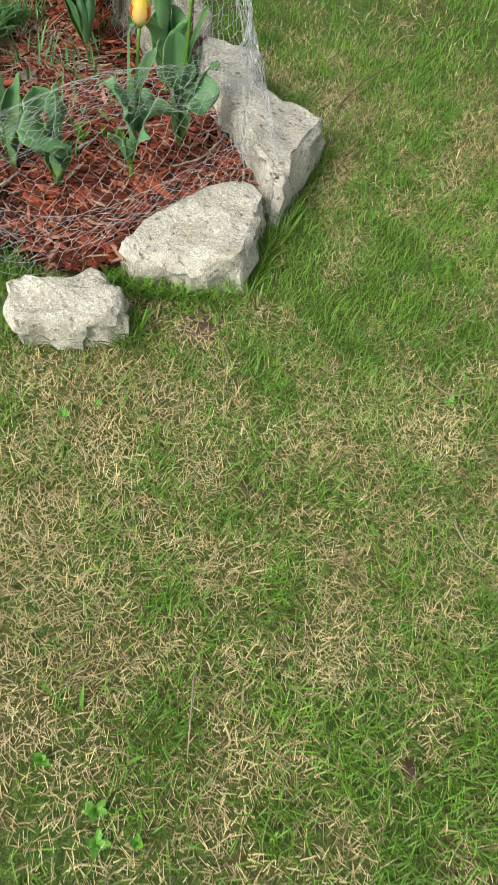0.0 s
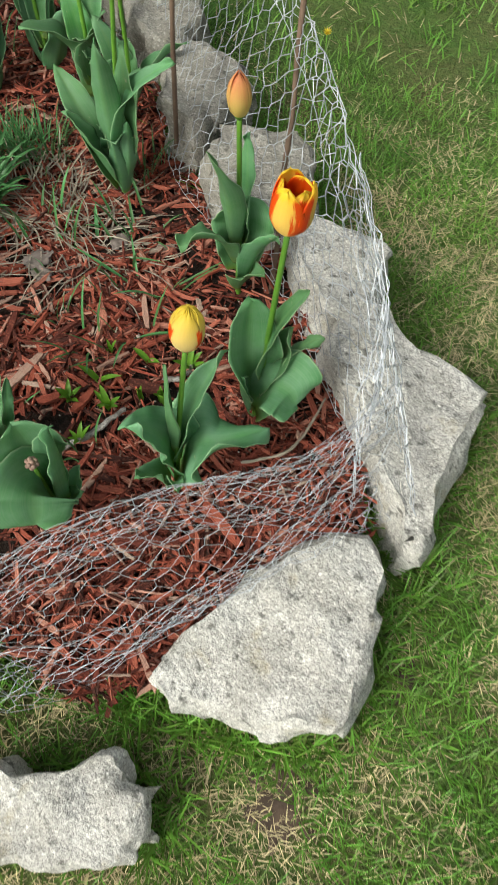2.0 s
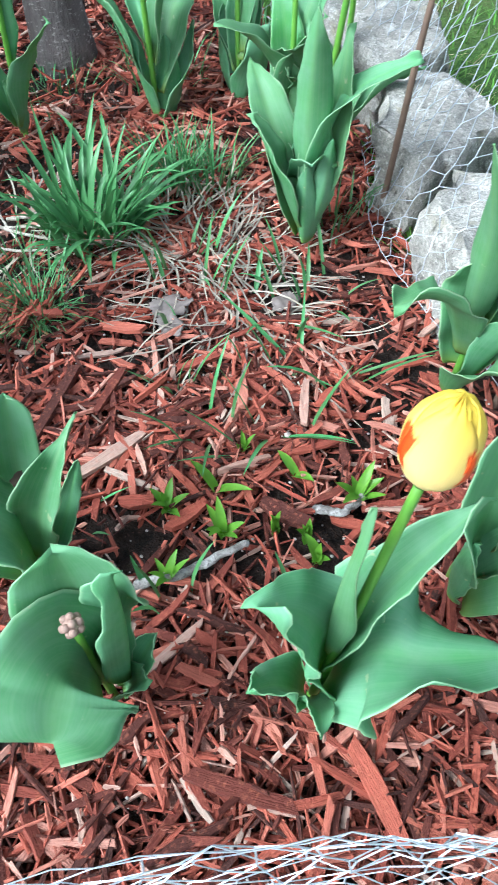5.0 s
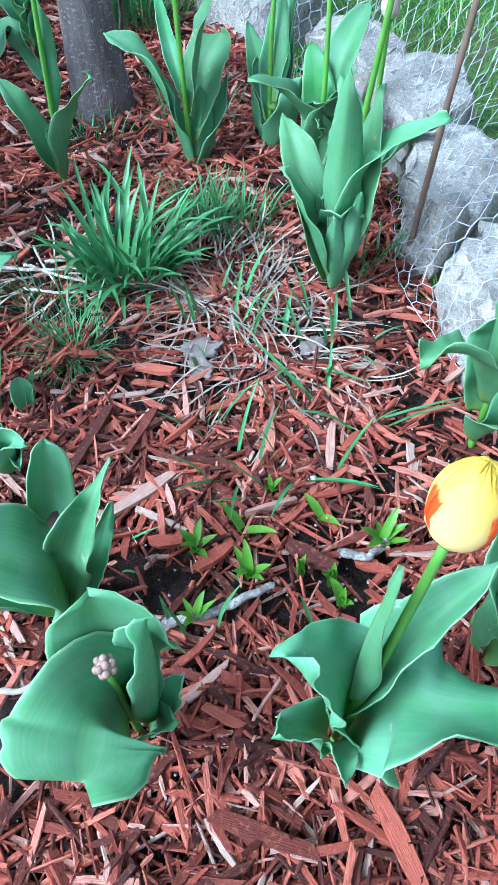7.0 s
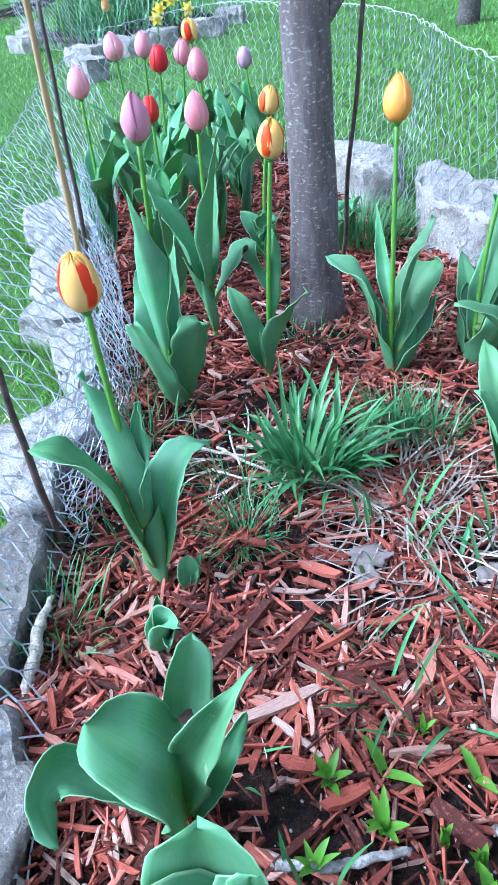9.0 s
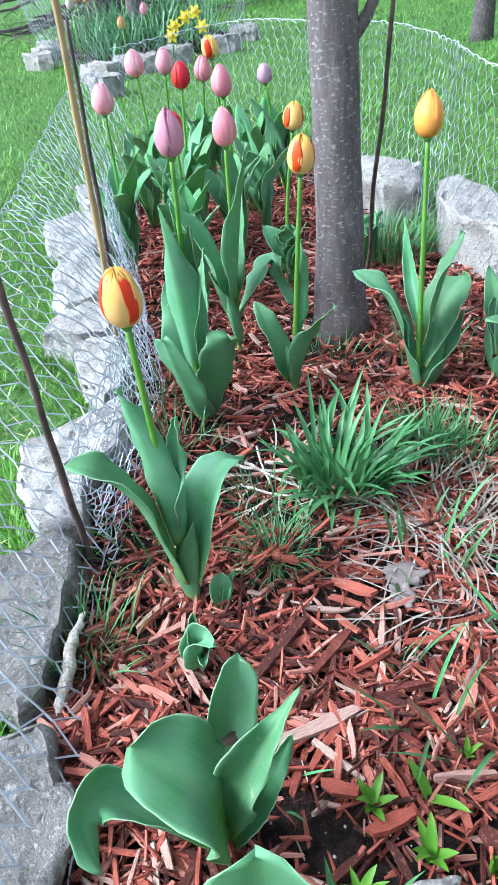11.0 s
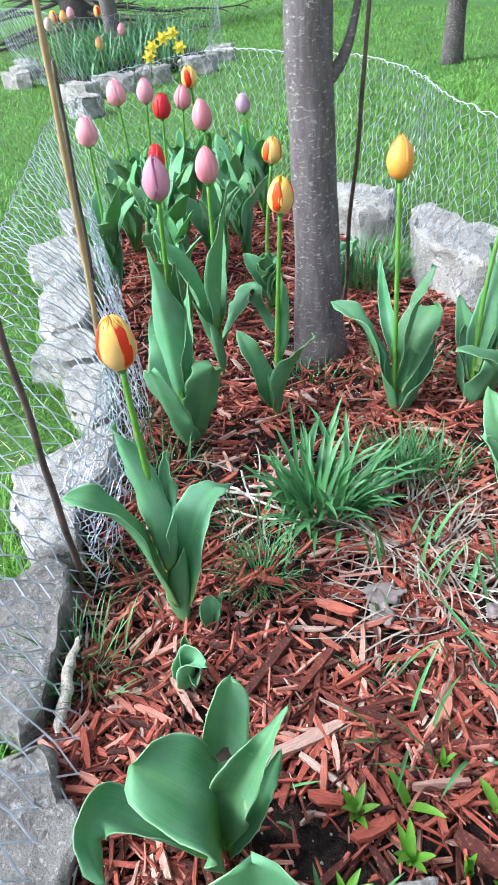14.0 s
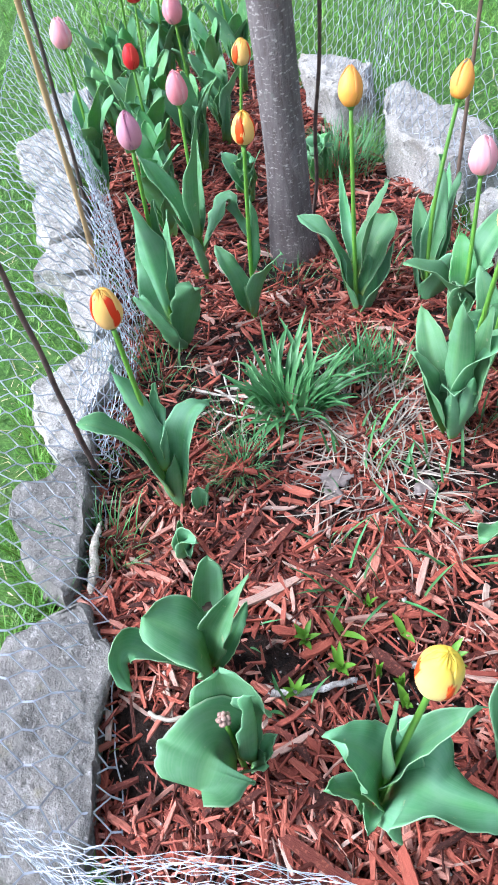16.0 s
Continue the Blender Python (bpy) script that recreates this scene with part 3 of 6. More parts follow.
# ---- chicken wire ----
def chicken_wire(label, base, top, cell, wrinkle, seed, fold=0.0, radius=0.00065, sag=0.0):
    """Hexagonal netting on the strip between two lines, wrinkled and pulled out of shape."""
    def length(pts):
        return sum((Vector(a) - Vector(b)).length for a, b in zip(pts, pts[1:]))
    high = sum((Vector(a) - Vector(b)).length for a, b in zip((base[0], base[-1], base[len(base) // 2]), (top[0], top[-1], top[len(top) // 2]))) / 3
    wide = max(length(base), length(top))
    du, dv = cell, cell * 0.86
    nu, nv = int(wide / du), max(2, int(high * (1 + fold) / dv))
    points = {}
    gone = [0.0]
    for k in range(len(base) - 1):
        gone.append(gone[-1] + 0.5 * ((Vector(base[k + 1]) - Vector(base[k])).length + (Vector(top[k + 1]) - Vector(top[k])).length))
    share = [g / gone[-1] for g in gone]
    even = [k / (len(base) - 1) for k in range(len(base))]

    def at(u, v):
        key = (round(u * 4), round(v * 12))
        if key not in points:
            a, b = min(max(u / nu, 0), 1), min(max(v / nv, 0), 1)
            a += 0.012 * noise.noise((u * 0.16 + seed, v * 0.10, 2.0))
            a = float(np.interp(min(max(a, 0.0), 1.0), share, even))
            p = spline(base, a).lerp(spline(top, a), b)
            p.z += sag * math.sin(math.pi * b)
            p += wrinkle * (1 - 0.65 * b) * (noise.noise_vector((u * 0.13 + seed, v * 0.16, 5.0)) * 1.2 + noise.noise_vector((u * 0.35 + seed, v * 0.32, 1.0)) * 0.55)
            p += cell * 0.22 * noise.noise_vector((u * 1.3, v * 1.3, seed))
            points[key] = p
        return points[key]
    verts, faces = [], []

    def strand(p, q, r):
        d = (q - p)
        if d.length < 1e-5:
            return
        d.normalize()
        a = d.orthogonal().normalized()
        b = d.cross(a)
        n = len(verts)
        for end in (p, q):
            for k in range(3):
                w = 2.0944 * k
                verts.append(end + r * (a * math.cos(w) + b * math.sin(w)))
        faces.extend([(n, n + 1, n + 4, n + 3), (n + 1, n + 2, n + 5, n + 4), (n + 2, n, n + 3, n + 5)])
    for j in range(nv):
        s = 0.5 if j % 2 else 0.0
        for i in range(nu):
            a = at(i + s, j + 0.33)
            strand(a, at(i + s, j + 1 - 0.33), radius * 1.35)
            strand(at(i + s, j + 0.67), at(i + s + 0.5, j + 1.33), radius)
            strand(at(i + s, j + 0.67), at(i + s - 0.5, j + 1.33), radius)
    for i in range(nu):
        for v in (0.33, nv + 0.33):
            strand(at(i, v), at(i + 0.5, v), radius * 1.05)
            strand(at(i + 0.5, v), at(i + 1, v), radius * 1.05)
    return thing("chicken_wire", mesh_of("chicken_wire", verts, faces, WIRE), label, "wire netting", "netting round the bed")


def on(x, y, h):
    return (x, y, mulch_z(x, y) + h)


LEFT_BASE = [on(-0.10, 0.93, 0.0), on(-0.235, 0.985, 0.0), on(-0.36, 1.05, 0.0), on(-0.49, 1.10, 0.0), on(-0.60, 1.17, 0.0), on(-0.72, 1.27, 0.0), on(-0.87, 1.355, 0.0), on(-1.03, 1.43, 0.0), on(-1.22, 1.49, 0.0), on(-1.50, 1.60, 0.0), on(-1.75, 1.72, 0.0), on(-2.0, 1.90, 0.0)]
LEFT_TOP = [(-0.20, 0.70, 0.02), (-0.37, 0.77, 0.04), (-0.50, 0.83, 0.06), (-0.62, 0.90, 0.08), (-0.73, 0.97, 0.10), (-0.86, 1.08, 0.13), (-1.00, 1.18, 0.15), (-1.16, 1.27, 0.16), (-1.35, 1.37, 0.17), (-1.61, 1.51, 0.19), (-1.88, 1.66, 0.21), (-2.12, 1.84, 0.22)]
RIGHT_BASE = [on(0.20, 1.21, 0.0), on(0.17, 1.30, 0.0), on(0.06, 1.41, 0.0), on(-0.02, 1.49, 0.0), on(-0.13, 1.54, 0.0), on(-0.25, 1.63, 0.0), on(-0.33, 1.74, 0.0), on(-0.42, 1.85, 0.0), on(-0.60, 1.97, 0.0)]
RIGHT_TOP = [(0.175, 1.235, 0.20), (0.165, 1.295, 0.21), (0.125, 1.355, 0.235), (0.075, 1.425, 0.25), (0.015, 1.52, 0.255), (-0.06, 1.62, 0.26), (-0.16, 1.745, 0.26), (-0.30, 1.90, 0.25), (-0.50, 2.08, 0.23)]
BACK_BASE = [on(-0.60, 1.98, 0.0), on(-0.80, 2.03, 0.0), on(-1.05, 2.11, 0.0), on(-1.25, 2.17, 0.0), on(-1.50, 2.20, 0.0), on(-1.80, 2.20, 0.0), on(-2.0, 2.10, 0.0), on(-2.02, 1.90, 0.0)]
BACK_TOP = [(-0.51, 2.10, 0.20), (-0.72, 2.06, 0.24), (-0.95, 2.12, 0.26), (-1.20, 2.28, 0.262), (-1.43, 2.33, 0.28), (-1.75, 2.32, 0.28), (-2.05, 2.25, 0.28), (-2.14, 1.90, 0.26)]
NEAR_BASE = [on(0.235, 1.19, 0.05), on(0.215, 1.18, 0.04), on(0.18, 1.135, 0.02), on(0.14, 1.08, 0.01), on(0.10, 1.02, 0.0), on(0.06, 0.965, 0.0), on(0.01, 0.92, 0.0), on(-0.06, 0.87, 0.0), on(-0.13, 0.85, 0.0)]
NEAR_TOP = [(0.190, 1.235, 0.205), (0.168, 1.175, 0.205), (0.148, 1.138, 0.203), (0.115, 1.110, 0.200), (0.078, 1.083, 0.200), (0.045, 1.055, 0.200), (0.005, 1.015, 0.200), (-0.067, 0.936, 0.180), (-0.141, 0.891, 0.140)]
NEAR_FOLD_TOP = [(0.20, 1.22, 0.03), (0.16, 1.15, 0.03), (0.10, 1.06, 0.02), (0.02, 0.97, 0.01), (-0.06, 0.91, 0.01), (-0.17, 0.90, 0.02)]
NEAR_FOLD_BASE = [on(0.21, 1.20, 0.03), on(0.17, 1.12, 0.035), on(0.10, 1.02, 0.03), on(0.02, 0.93, 0.02), on(-0.07, 0.87, 0.01), on(-0.18, 0.87, 0.02)]
LEFT_FOLD_TOP = [(-0.605, 1.145, 0.05), (-0.715, 1.24, 0.07), (-0.86, 1.325, 0.09), (-1.02, 1.40, 0.11), (-1.20, 1.46, 0.12), (-1.40, 1.54, 0.13)]
LEFT_FOLD_BASE = [on(-0.59, 1.165, 0.0), on(-0.70, 1.265, 0.0), on(-0.85, 1.35, 0.0), on(-1.01, 1.43, 0.0), on(-1.19, 1.49, 0.0), on(-1.39, 1.57, 0.0)]
chicken_wire("galvanised chicken wire leaning out over grey rocks", LEFT_BASE, LEFT_TOP, 0.032, 0.008, 1.0, 0.0, 0.00100, 0.045)
chicken_wire("bunched chicken wire along the foot of the rocks", LEFT_FOLD_BASE, LEFT_FOLD_TOP, 0.029, 0.014, 3.0, 2.0, 0.0007)
chicken_wire("galvanised chicken wire bunched along pale rocks", RIGHT_BASE, RIGHT_TOP, 0.028, 0.012, 5.0, 0.15, 0.00055)
chicken_wire("bunched selvage of chicken wire along the pale rocks", [(p[0] - 0.012, p[1] - 0.012, p[2] - 0.035) for p in RIGHT_TOP], RIGHT_TOP, 0.030, 0.007, 6.0, 1.6, 0.00045)
chicken_wire("bunched veil of chicken wire over a pale rock", [(0.268, 1.205, 0.006), (0.240, 1.265, 0.010), (0.205, 1.335, 0.012), (0.165, 1.405, 0.016), (0.100, 1.470, 0.030)],
             [(0.180, 1.225, 0.200), (0.172, 1.270, 0.206), (0.150, 1.318, 0.220), (0.120, 1.362, 0.236), (0.080, 1.420, 0.250)], 0.026, 0.012, 7.0, 0.5, 0.00042)
chicken_wire("galvanised chicken wire standing behind the young tree", BACK_BASE, BACK_TOP, 0.028, 0.010, 9.0, 0.15, 0.0008)
chicken_wire("galvanised chicken wire slumped over the red mulch", NEAR_BASE, NEAR_TOP, 0.027, 0.020, 13.0, 0.6, 0.00033)
chicken_wire("crumpled fold of chicken wire lying on the mulch", NEAR_FOLD_BASE, NEAR_FOLD_TOP, 0.0285, 0.022, 15.0, 1.4, 0.00036)
chicken_wire("bunched upper edge of chicken wire round the bed", [(p[0] + 0.012, p[1] - 0.016, p[2] - 0.060) for p in NEAR_TOP], NEAR_TOP, 0.025, 0.012, 17.0, 3.5, 0.00027)




# ---- young tree and stakes ----
def trunk(name, base, top, r0, r1, material, label, fork=None):
    root = new(name)
    root.matrix_basis = Matrix.Translation(base)
    tagged(root, label, "tree")
    b, t = Vector((0, 0, 0)), Vector(top) - Vector(base)
    pts, radii = [], []
    for k in range(26):
        f = k / 25
        p = b.lerp(t, f) + 0.05 * r0 * noise.noise_vector((f * 7, base[0], 2)) * 3
        pts.append(p - Vector((0, 0, 0.03)) * (k == 0))
        radii.append((r0 + (r1 - r0) * f) * (1 + 0.42 * math.exp(-f * 16)) * (1 + 0.05 * noise.noise((f * 16, base[1], 1))))
    v, f = tube(pts, radii, 26)
    part("trunk", mesh_of("trunk", v, f, material, True), root)
    if fork:
        for at, tip, r in fork:
            s = b.lerp(t, at)
            mid = s.lerp(Vector(tip) - Vector(base), 0.45) + Vector((0.012, 0.012, -0.008))
            line = [spline([s, mid, Vector(tip) - Vector(base)], k / 9) for k in range(10)]
            v, f = tube(line, [r * (1.5 - 1.1 * k / 9) for k in range(10)], 10)
            part("limb", mesh_of("limb", v, f, material, True), root)
    return root


def stake(label, base, top, r, material, nodes=0, name="garden_stake", sway=0.004):
    b, t = Vector(base), Vector(top)
    n = 22
    pts, radii = [], []
    for k in range(n):
        f = k / (n - 1)
        pts.append((t - b) * f + noise.noise_vector((f * 5, base[0] * 9, base[1])) * (sway if not nodes else 0.0015))
        swell = 1.0
        if nodes and k % max(2, n // nodes) == 0:
            swell = 1.25
        radii.append(r * swell * (1.1 - 0.25 * f) * (1 + 0.10 * noise.noise((f * 20, base[0], 3))))
    v, f = tube(pts, radii, 9)
    return thing(name, mesh_of(name, v, f, material, True), label, "stake", at=Matrix.Translation(b))


trunk("young_tree", (-0.863, 1.718, -0.10), (-0.897, 1.750, 0.95), 0.038, 0.032, BARK, "young tree with smooth grey-brown bark in the mulch",
      fork=[(0.405, (-0.842, 1.800, 0.47), 0.0085)])
stake("dark brown twig stake standing beside the rocks", on(-0.602, 1.139, -0.03), (-0.585, 1.1365, 0.32), 0.0040, TWIG, sway=0.005)
stake("thin bamboo cane with pale nodes holding the wire", on(-1.070, 1.380, -0.03), (-0.962, 1.380, 0.62), 0.0046, CANE, 5)
stake("thin dark metal rod behind the bamboo cane", on(-1.30, 1.47, -0.03), (-1.25, 1.48, 0.40), 0.0042, RUST)
stake("slender dark twig stake beside the young tree", on(-0.910, 1.800, -0.03), (-0.825, 1.800, 0.48), 0.0036, TWIG, sway=0.010)
stake("grey twig stake beside the rocks", on(-0.700, 1.975, -0.03), (-0.668, 1.985, 0.46), 0.0035, TWIG_PALE)
stake("grey brown twig stake by the grey rocks", on(-0.268, 1.660, -0.03), (-0.228, 1.668, 0.36), 0.0035, TWIG_PALE)
stake("brown twig stake against the netting", on(-0.024, 1.482, -0.03), (-0.052, 1.634, 0.42), 0.0035, TWIG_PALE)


# ---- tulips ----
def leaf_mesh(az, length, width, rise, bend, cup=0.5, wave=0.004, twist=0.0, height=0.0, material=None, seed=0.0, name="leaf", tip=2.0, bite=0.0, curl=0.0, late=0.0):
    """A strap or spoon shaped leaf that leaves the stem at a height, rises and bends over."""
    ns, na = 24, 10
    a = radians(az)
    out, side = Vector((math.cos(a), math.sin(a), 0)), Vector((-math.sin(a), math.cos(a), 0))
    p = Vector((0, 0, height)) - out * 0.002
    verts, uvs = [], []
    for i in range(ns + 1):
        s = i / ns
        e = radians(rise - bend * s ** 1.6 - curl * max(0, s - 0.7) ** 2 * 11)
        t = out * math.cos(e) + Vector((0, 0, math.sin(e)))
        nrm = Vector((0, 0, math.cos(e))) - out * math.sin(e)
        tw = twist * s + 0.15 * math.sin(seed + 3 * s)
        sd = side * math.cos(tw) + nrm * math.sin(tw)
        nn = nrm * math.cos(tw) - side * math.sin(tw)
        w = width / 2 * min(1.0, 0.26 + (1.75 - 0.9 * late) * s ** 0.9) ** 0.9 * max(0.0, 1 - max(0, (s - 0.30) / 0.70) ** (tip + 3 * late)) ** 0.62
        close = cup * (1.35 - 0.85 * s)
        for k in range(na + 1):
            b = 2 * k / na - 1
            lift = close * w * abs(b) ** 1.6
            ph = seed * 2.7 + (1.9 if b > 0 else 0)
            ripple = 1.25 * wave * (math.sin(ph + 7.5 * s) + 0.6 * math.sin(1.7 * ph + 15 * s) + 0.25 * math.sin(2.3 * ph + 31 * s)) * abs(b) ** 2.2 * min(1, 3.5 * s)
            cut = 1.0 - bite * max(0, noise.noise((s * 9, b * 2, seed))) * abs(b) ** 3
            edge = 0.0015 * noise.noise((s * 22, b, seed)) * abs(b) ** 4
            verts.append(p + sd * (w * b * cut * (1 - 0.18 * close * b * b) + edge) + nn * (lift + ripple))
            uvs.append((k / na, s))
        p = p + t * (length / ns)
    m = na + 1
    faces = [(i * m + k, i * m + k + 1, (i + 1) * m + k + 1, (i + 1) * m + k) for i in range(ns) for k in range(na)]
    return mesh_of(name, verts, faces, material or LEAF, True, uvs)


def sheet_mesh(foot, points, width, face, cup=0.4, wave=0.004, seed=0.0, tip=2.0, late=0.0, bite=0.0, roll=0.0, neck=0.34, material=None):
    """A leaf along a line of places, its inner side towards face; roll curls one margin in."""
    ns, na = 26, 12
    line = [spline(points, i / ns) for i in range(ns + 1)]
    verts, uvs = [], []
    face = Vector(face).normalized()
    for i, p in enumerate(line):
        s = i / ns
        t = (line[min(i + 1, ns)] - line[max(i - 1, 0)]).normalized()
        side = face.cross(t)
        side = side.normalized() if side.length > 1e-4 else t.orthogonal().normalized()
        nn = t.cross(side)
        tw = 0.16 * math.sin(seed * 1.3 + 3 * s)
        side, nn = side * math.cos(tw) + nn * math.sin(tw), nn * math.cos(tw) - side * math.sin(tw)
        if nn.dot(face) < 0:
            nn = -nn
        w = width / 2 * min(1.0, neck + (1.75 - 0.9 * late) * s ** 0.9) ** 0.9 * max(0.0, 1 - max(0, (s - 0.26) / 0.74) ** (0.8 * tip + 3 * late)) ** (0.95 - 0.35 * min(1.0, late))
        close = cup * (1.35 - 0.75 * s)
        for k in range(na + 1):
            b = 2 * k / na - 1
            lift = close * w * abs(b) ** 1.7
            ph = seed * 2.7 + (1.9 if b > 0 else 0)
            ripple = 1.75 * wave * (math.sin(ph + 6.5 * s) + 0.55 * math.sin(1.7 * ph + 13 * s) + 0.22 * math.sin(2.3 * ph + 29 * s)) * abs(b) ** 2.2 * min(1, 3.5 * s)
            cut = 1.0 - bite * max(0, noise.noise((s * 9, b * 2, seed))) * abs(b) ** 3
            edge = 0.0012 * noise.noise((s * 22, b, seed)) * abs(b) ** 4
            curl = roll * w * max(0.0, b if roll > 0 else -b) ** 4
            keel = -0.05 * w * math.exp(-(b / 0.16) ** 2)
            verts.append(p - foot + side * (w * b * cut * (1 - 0.20 * close * b * b) - (1 if b > 0 else -1) * abs(curl) * 0.5 + edge) + nn * (lift + ripple + abs(curl) + keel))
            uvs.append((k / na, s))
    m = na + 1
    faces = [(i * m + k, i * m + k + 1, (i + 1) * m + k + 1, (i + 1) * m + k) for i in range(ns) for k in range(na)]
    return mesh_of("leaf", verts, faces, material or LEAF, True, uvs)


def leaf(root, *args, label="", **kw):
    ob = part("leaf", leaf_mesh(*args, **kw), root, label)
    solid = ob.modifiers.new("thickness", "SOLIDIFY")
    solid.thickness, solid.offset = 0.0007, 0
    return ob


def petal_mesh(radius, height, spin, layer, open_, seed, material, point=3.4, taper=0.0, ragged=0.0):
    """One oval petal of a cup: swelling from the foot, curving in towards the top."""
    ns, na = 18, 10
    verts, uvs = [], []
    outer = layer >= 1
    top = (0.03 + 0.85 * open_) * (1.0 if outer else 0.80 + 0.1 * open_)
    height *= 1.0 if outer else 0.965
    point = point if outer else point + 2.2
    for i in range(ns + 1):
        s = i / ns
        if s < 0.40:
            r = 0.16 + 0.84 * math.sqrt(max(0.0, 1 - (1 - s / 0.40) ** 2))
        else:
            f = (s - 0.40) / 0.60
            r = top + (1 - top) * (0.80 * math.sqrt(max(0.0, 1 - f ** 2.1)) + 0.20 * math.cos(math.pi / 2 * f))
            r = r * (1 - taper) + taper * (1 - (1 - max(top, 0.05 + 0.25 * (1 - taper)) * (1.0 if outer else 0.7)) * f ** (1.3 + 0.8 * taper))
        r *= radius * layer
        half = 1.16 * min(1.0, 0.55 + 1.3 * s) * max(0.0, 1 - s ** point) ** 0.5
        half *= 1.0 + (1 - min(1.0, r / (radius * layer))) * 0.25
        for k in range(na + 1):
            b = 2 * k / na - 1
            w = spin + half * b
            rr = r * (1 + 0.05 * (1 - b * b)) + 0.0008 * noise.noise((s * 3, b * 2, seed)) - 0.06 * radius * max(0, abs(b) - 0.6) * (1 if layer < 1 else -0.5) - 0.012 * radius * math.exp(-(b / 0.14) ** 2) * (1 - s)
            lip = height * max(0, s - 0.72) * (0.10 * noise.noise((b * 2 + seed, s, 3)) + ragged * 0.9 * noise.noise((b * 7 + seed * 3, 1.0, 5)))
            rr += radius * ragged * max(0, s - 0.75) * (0.2 + 0.8 * min(1.0, 2 * open_)) * noise.noise((b * 5 + seed * 2, 2.0, 1))
            verts.append(Vector((rr * math.cos(w), rr * math.sin(w), height * (s ** 0.96) * (1.0 + 0.03 * math.sin(seed * 9)) + lip)))
            uvs.append((k / na, s))
    m = na + 1
    faces = [(i * m + k, i * m + k + 1, (i + 1) * m + k + 1, (i + 1) * m + k) for i in range(ns) for k in range(na)]
    return mesh_of("petal", verts, faces, material, True, uvs)


TAPER = {"golden": 0.8, "mauve": 0.7, "pink": 0.6, "bud": 1.0, "blush": 0.35, "striped": 0.0}


RAGGED = {"flamed": 0.45, "striped": 0.35, "yellow": 0.25, "blush": 0.15}


def blossom(root, top, lean, kind, width, height, open_=0.25, spin=0.0, label=""):
    """A closed cup of three outer and three inner petals on a small receptacle."""
    v, f = tube([(0, 0, -0.004), (0, 0, 0.0), (0, 0, 0.005), (0, 0, 0.010)], [0.0035, 0.006, 0.006, 0.002], 10)
    seat = part("blossom", mesh_of("blossom", v, f, STEM, True), root, label, at=Matrix.Translation(top) @ lean)
    for k in range(6):
        layer = 1.0 if k % 2 == 0 else 0.93
        ob = part("petal", petal_mesh(width / 2, height, spin + k * math.pi / 3 + 0.05 * k, layer, open_, spin + k, PETALS["flamed_inside" if kind == "flamed" and k % 2 else kind], taper=TAPER[kind] if kind in TAPER else 0.0, ragged=RAGGED[kind] if kind in RAGGED else 0.06), seat)
        solid = ob.modifiers.new("thickness", "SOLIDIFY")
        solid.thickness, solid.offset = 0.0009, 0
    return seat


KINDS = {
    "flamed": "tulip with a red and yellow flamed flower", "striped": "tulip with a yellow flower striped with red", "yellow": "tulip with a soft yellow closed flower",
    "golden": "tulip with a golden yellow flower", "pink": "tulip with a rose pink flower", "mauve": "tulip with a mauve pink flower", "blush": "tulip with a pale pink flower",
    "lilac": "tulip with a small fading lilac flower", "red": "tulip with a bright red flower", "bud": "tulip with a slim orange bud", "white": "tulip with a small whitish bud",
    "none": "tulip with broad green leaves and no flower,",
}


def tulip(base, flower=None, kind="none", size=(0.042, 0.058), leaves=(), open_=0.25, spin=0.0, extra="in red mulch", stem_r=0.0032):
    root = new("tulip")
    x, y = base
    z = mulch_z(x, y) - 0.006
    root.matrix_basis = Matrix.Translation((x, y, z))
    tagged(root, KINDS[kind] + " " + extra, "tulip", "tulips in the bed")
    if flower:
        tip = Vector(flower) - Vector((x, y, z)) - Vector((0, 0, size[1] * 0.5))
        knee = Vector((tip.x * 0.35, tip.y * 0.35, tip.z * 0.5)) + Vector((0.006 * math.sin(spin * 3), 0.006 * math.cos(spin * 5), 0))
        line = [spline([Vector((0, 0, -0.01)), knee, tip], k / 13) for k in range(14)]
        v, f = tube(line, [stem_r * (1.25 - 0.35 * k / 13) for k in range(14)], 10)
        part("stem", mesh_of("stem", v, f, STEM, True), root)
        d = (line[-1] - line[-3]).normalized()
        blossom(root, tip, Vector((0, 0, 1)).rotation_difference(d).to_matrix().to_4x4(), kind, size[0], size[1], open_, spin)
    for l in leaves:
        leaf(root, *l[:5], **(l[5] if len(l) > 5 else {}))
    return root


def wild(seed, n=5, tall=0.16, az=None, wide=0.036):
    """Leaves of an ordinary upright tulip."""
    r = random.Random(seed)
    out = []
    a = r.uniform(0, 360) if az is None else az
    for k in range(n):
        f = 1 - 0.13 * k
        out.append((a + k * 137 + r.uniform(-25, 25), tall * f * r.uniform(0.85, 1.1), wide * r.uniform(0.95, 1.35), r.uniform(70, 86), r.uniform(15, 75),
                    dict(cup=r.uniform(0.25, 0.6), wave=r.uniform(0.002, 0.007), twist=r.uniform(-0.5, 0.5), height=0.004 + 0.012 * k, seed=r.uniform(0, 9), material=LEAF if r.random() < 0.75 else LEAF_YOUNG)))
    return out


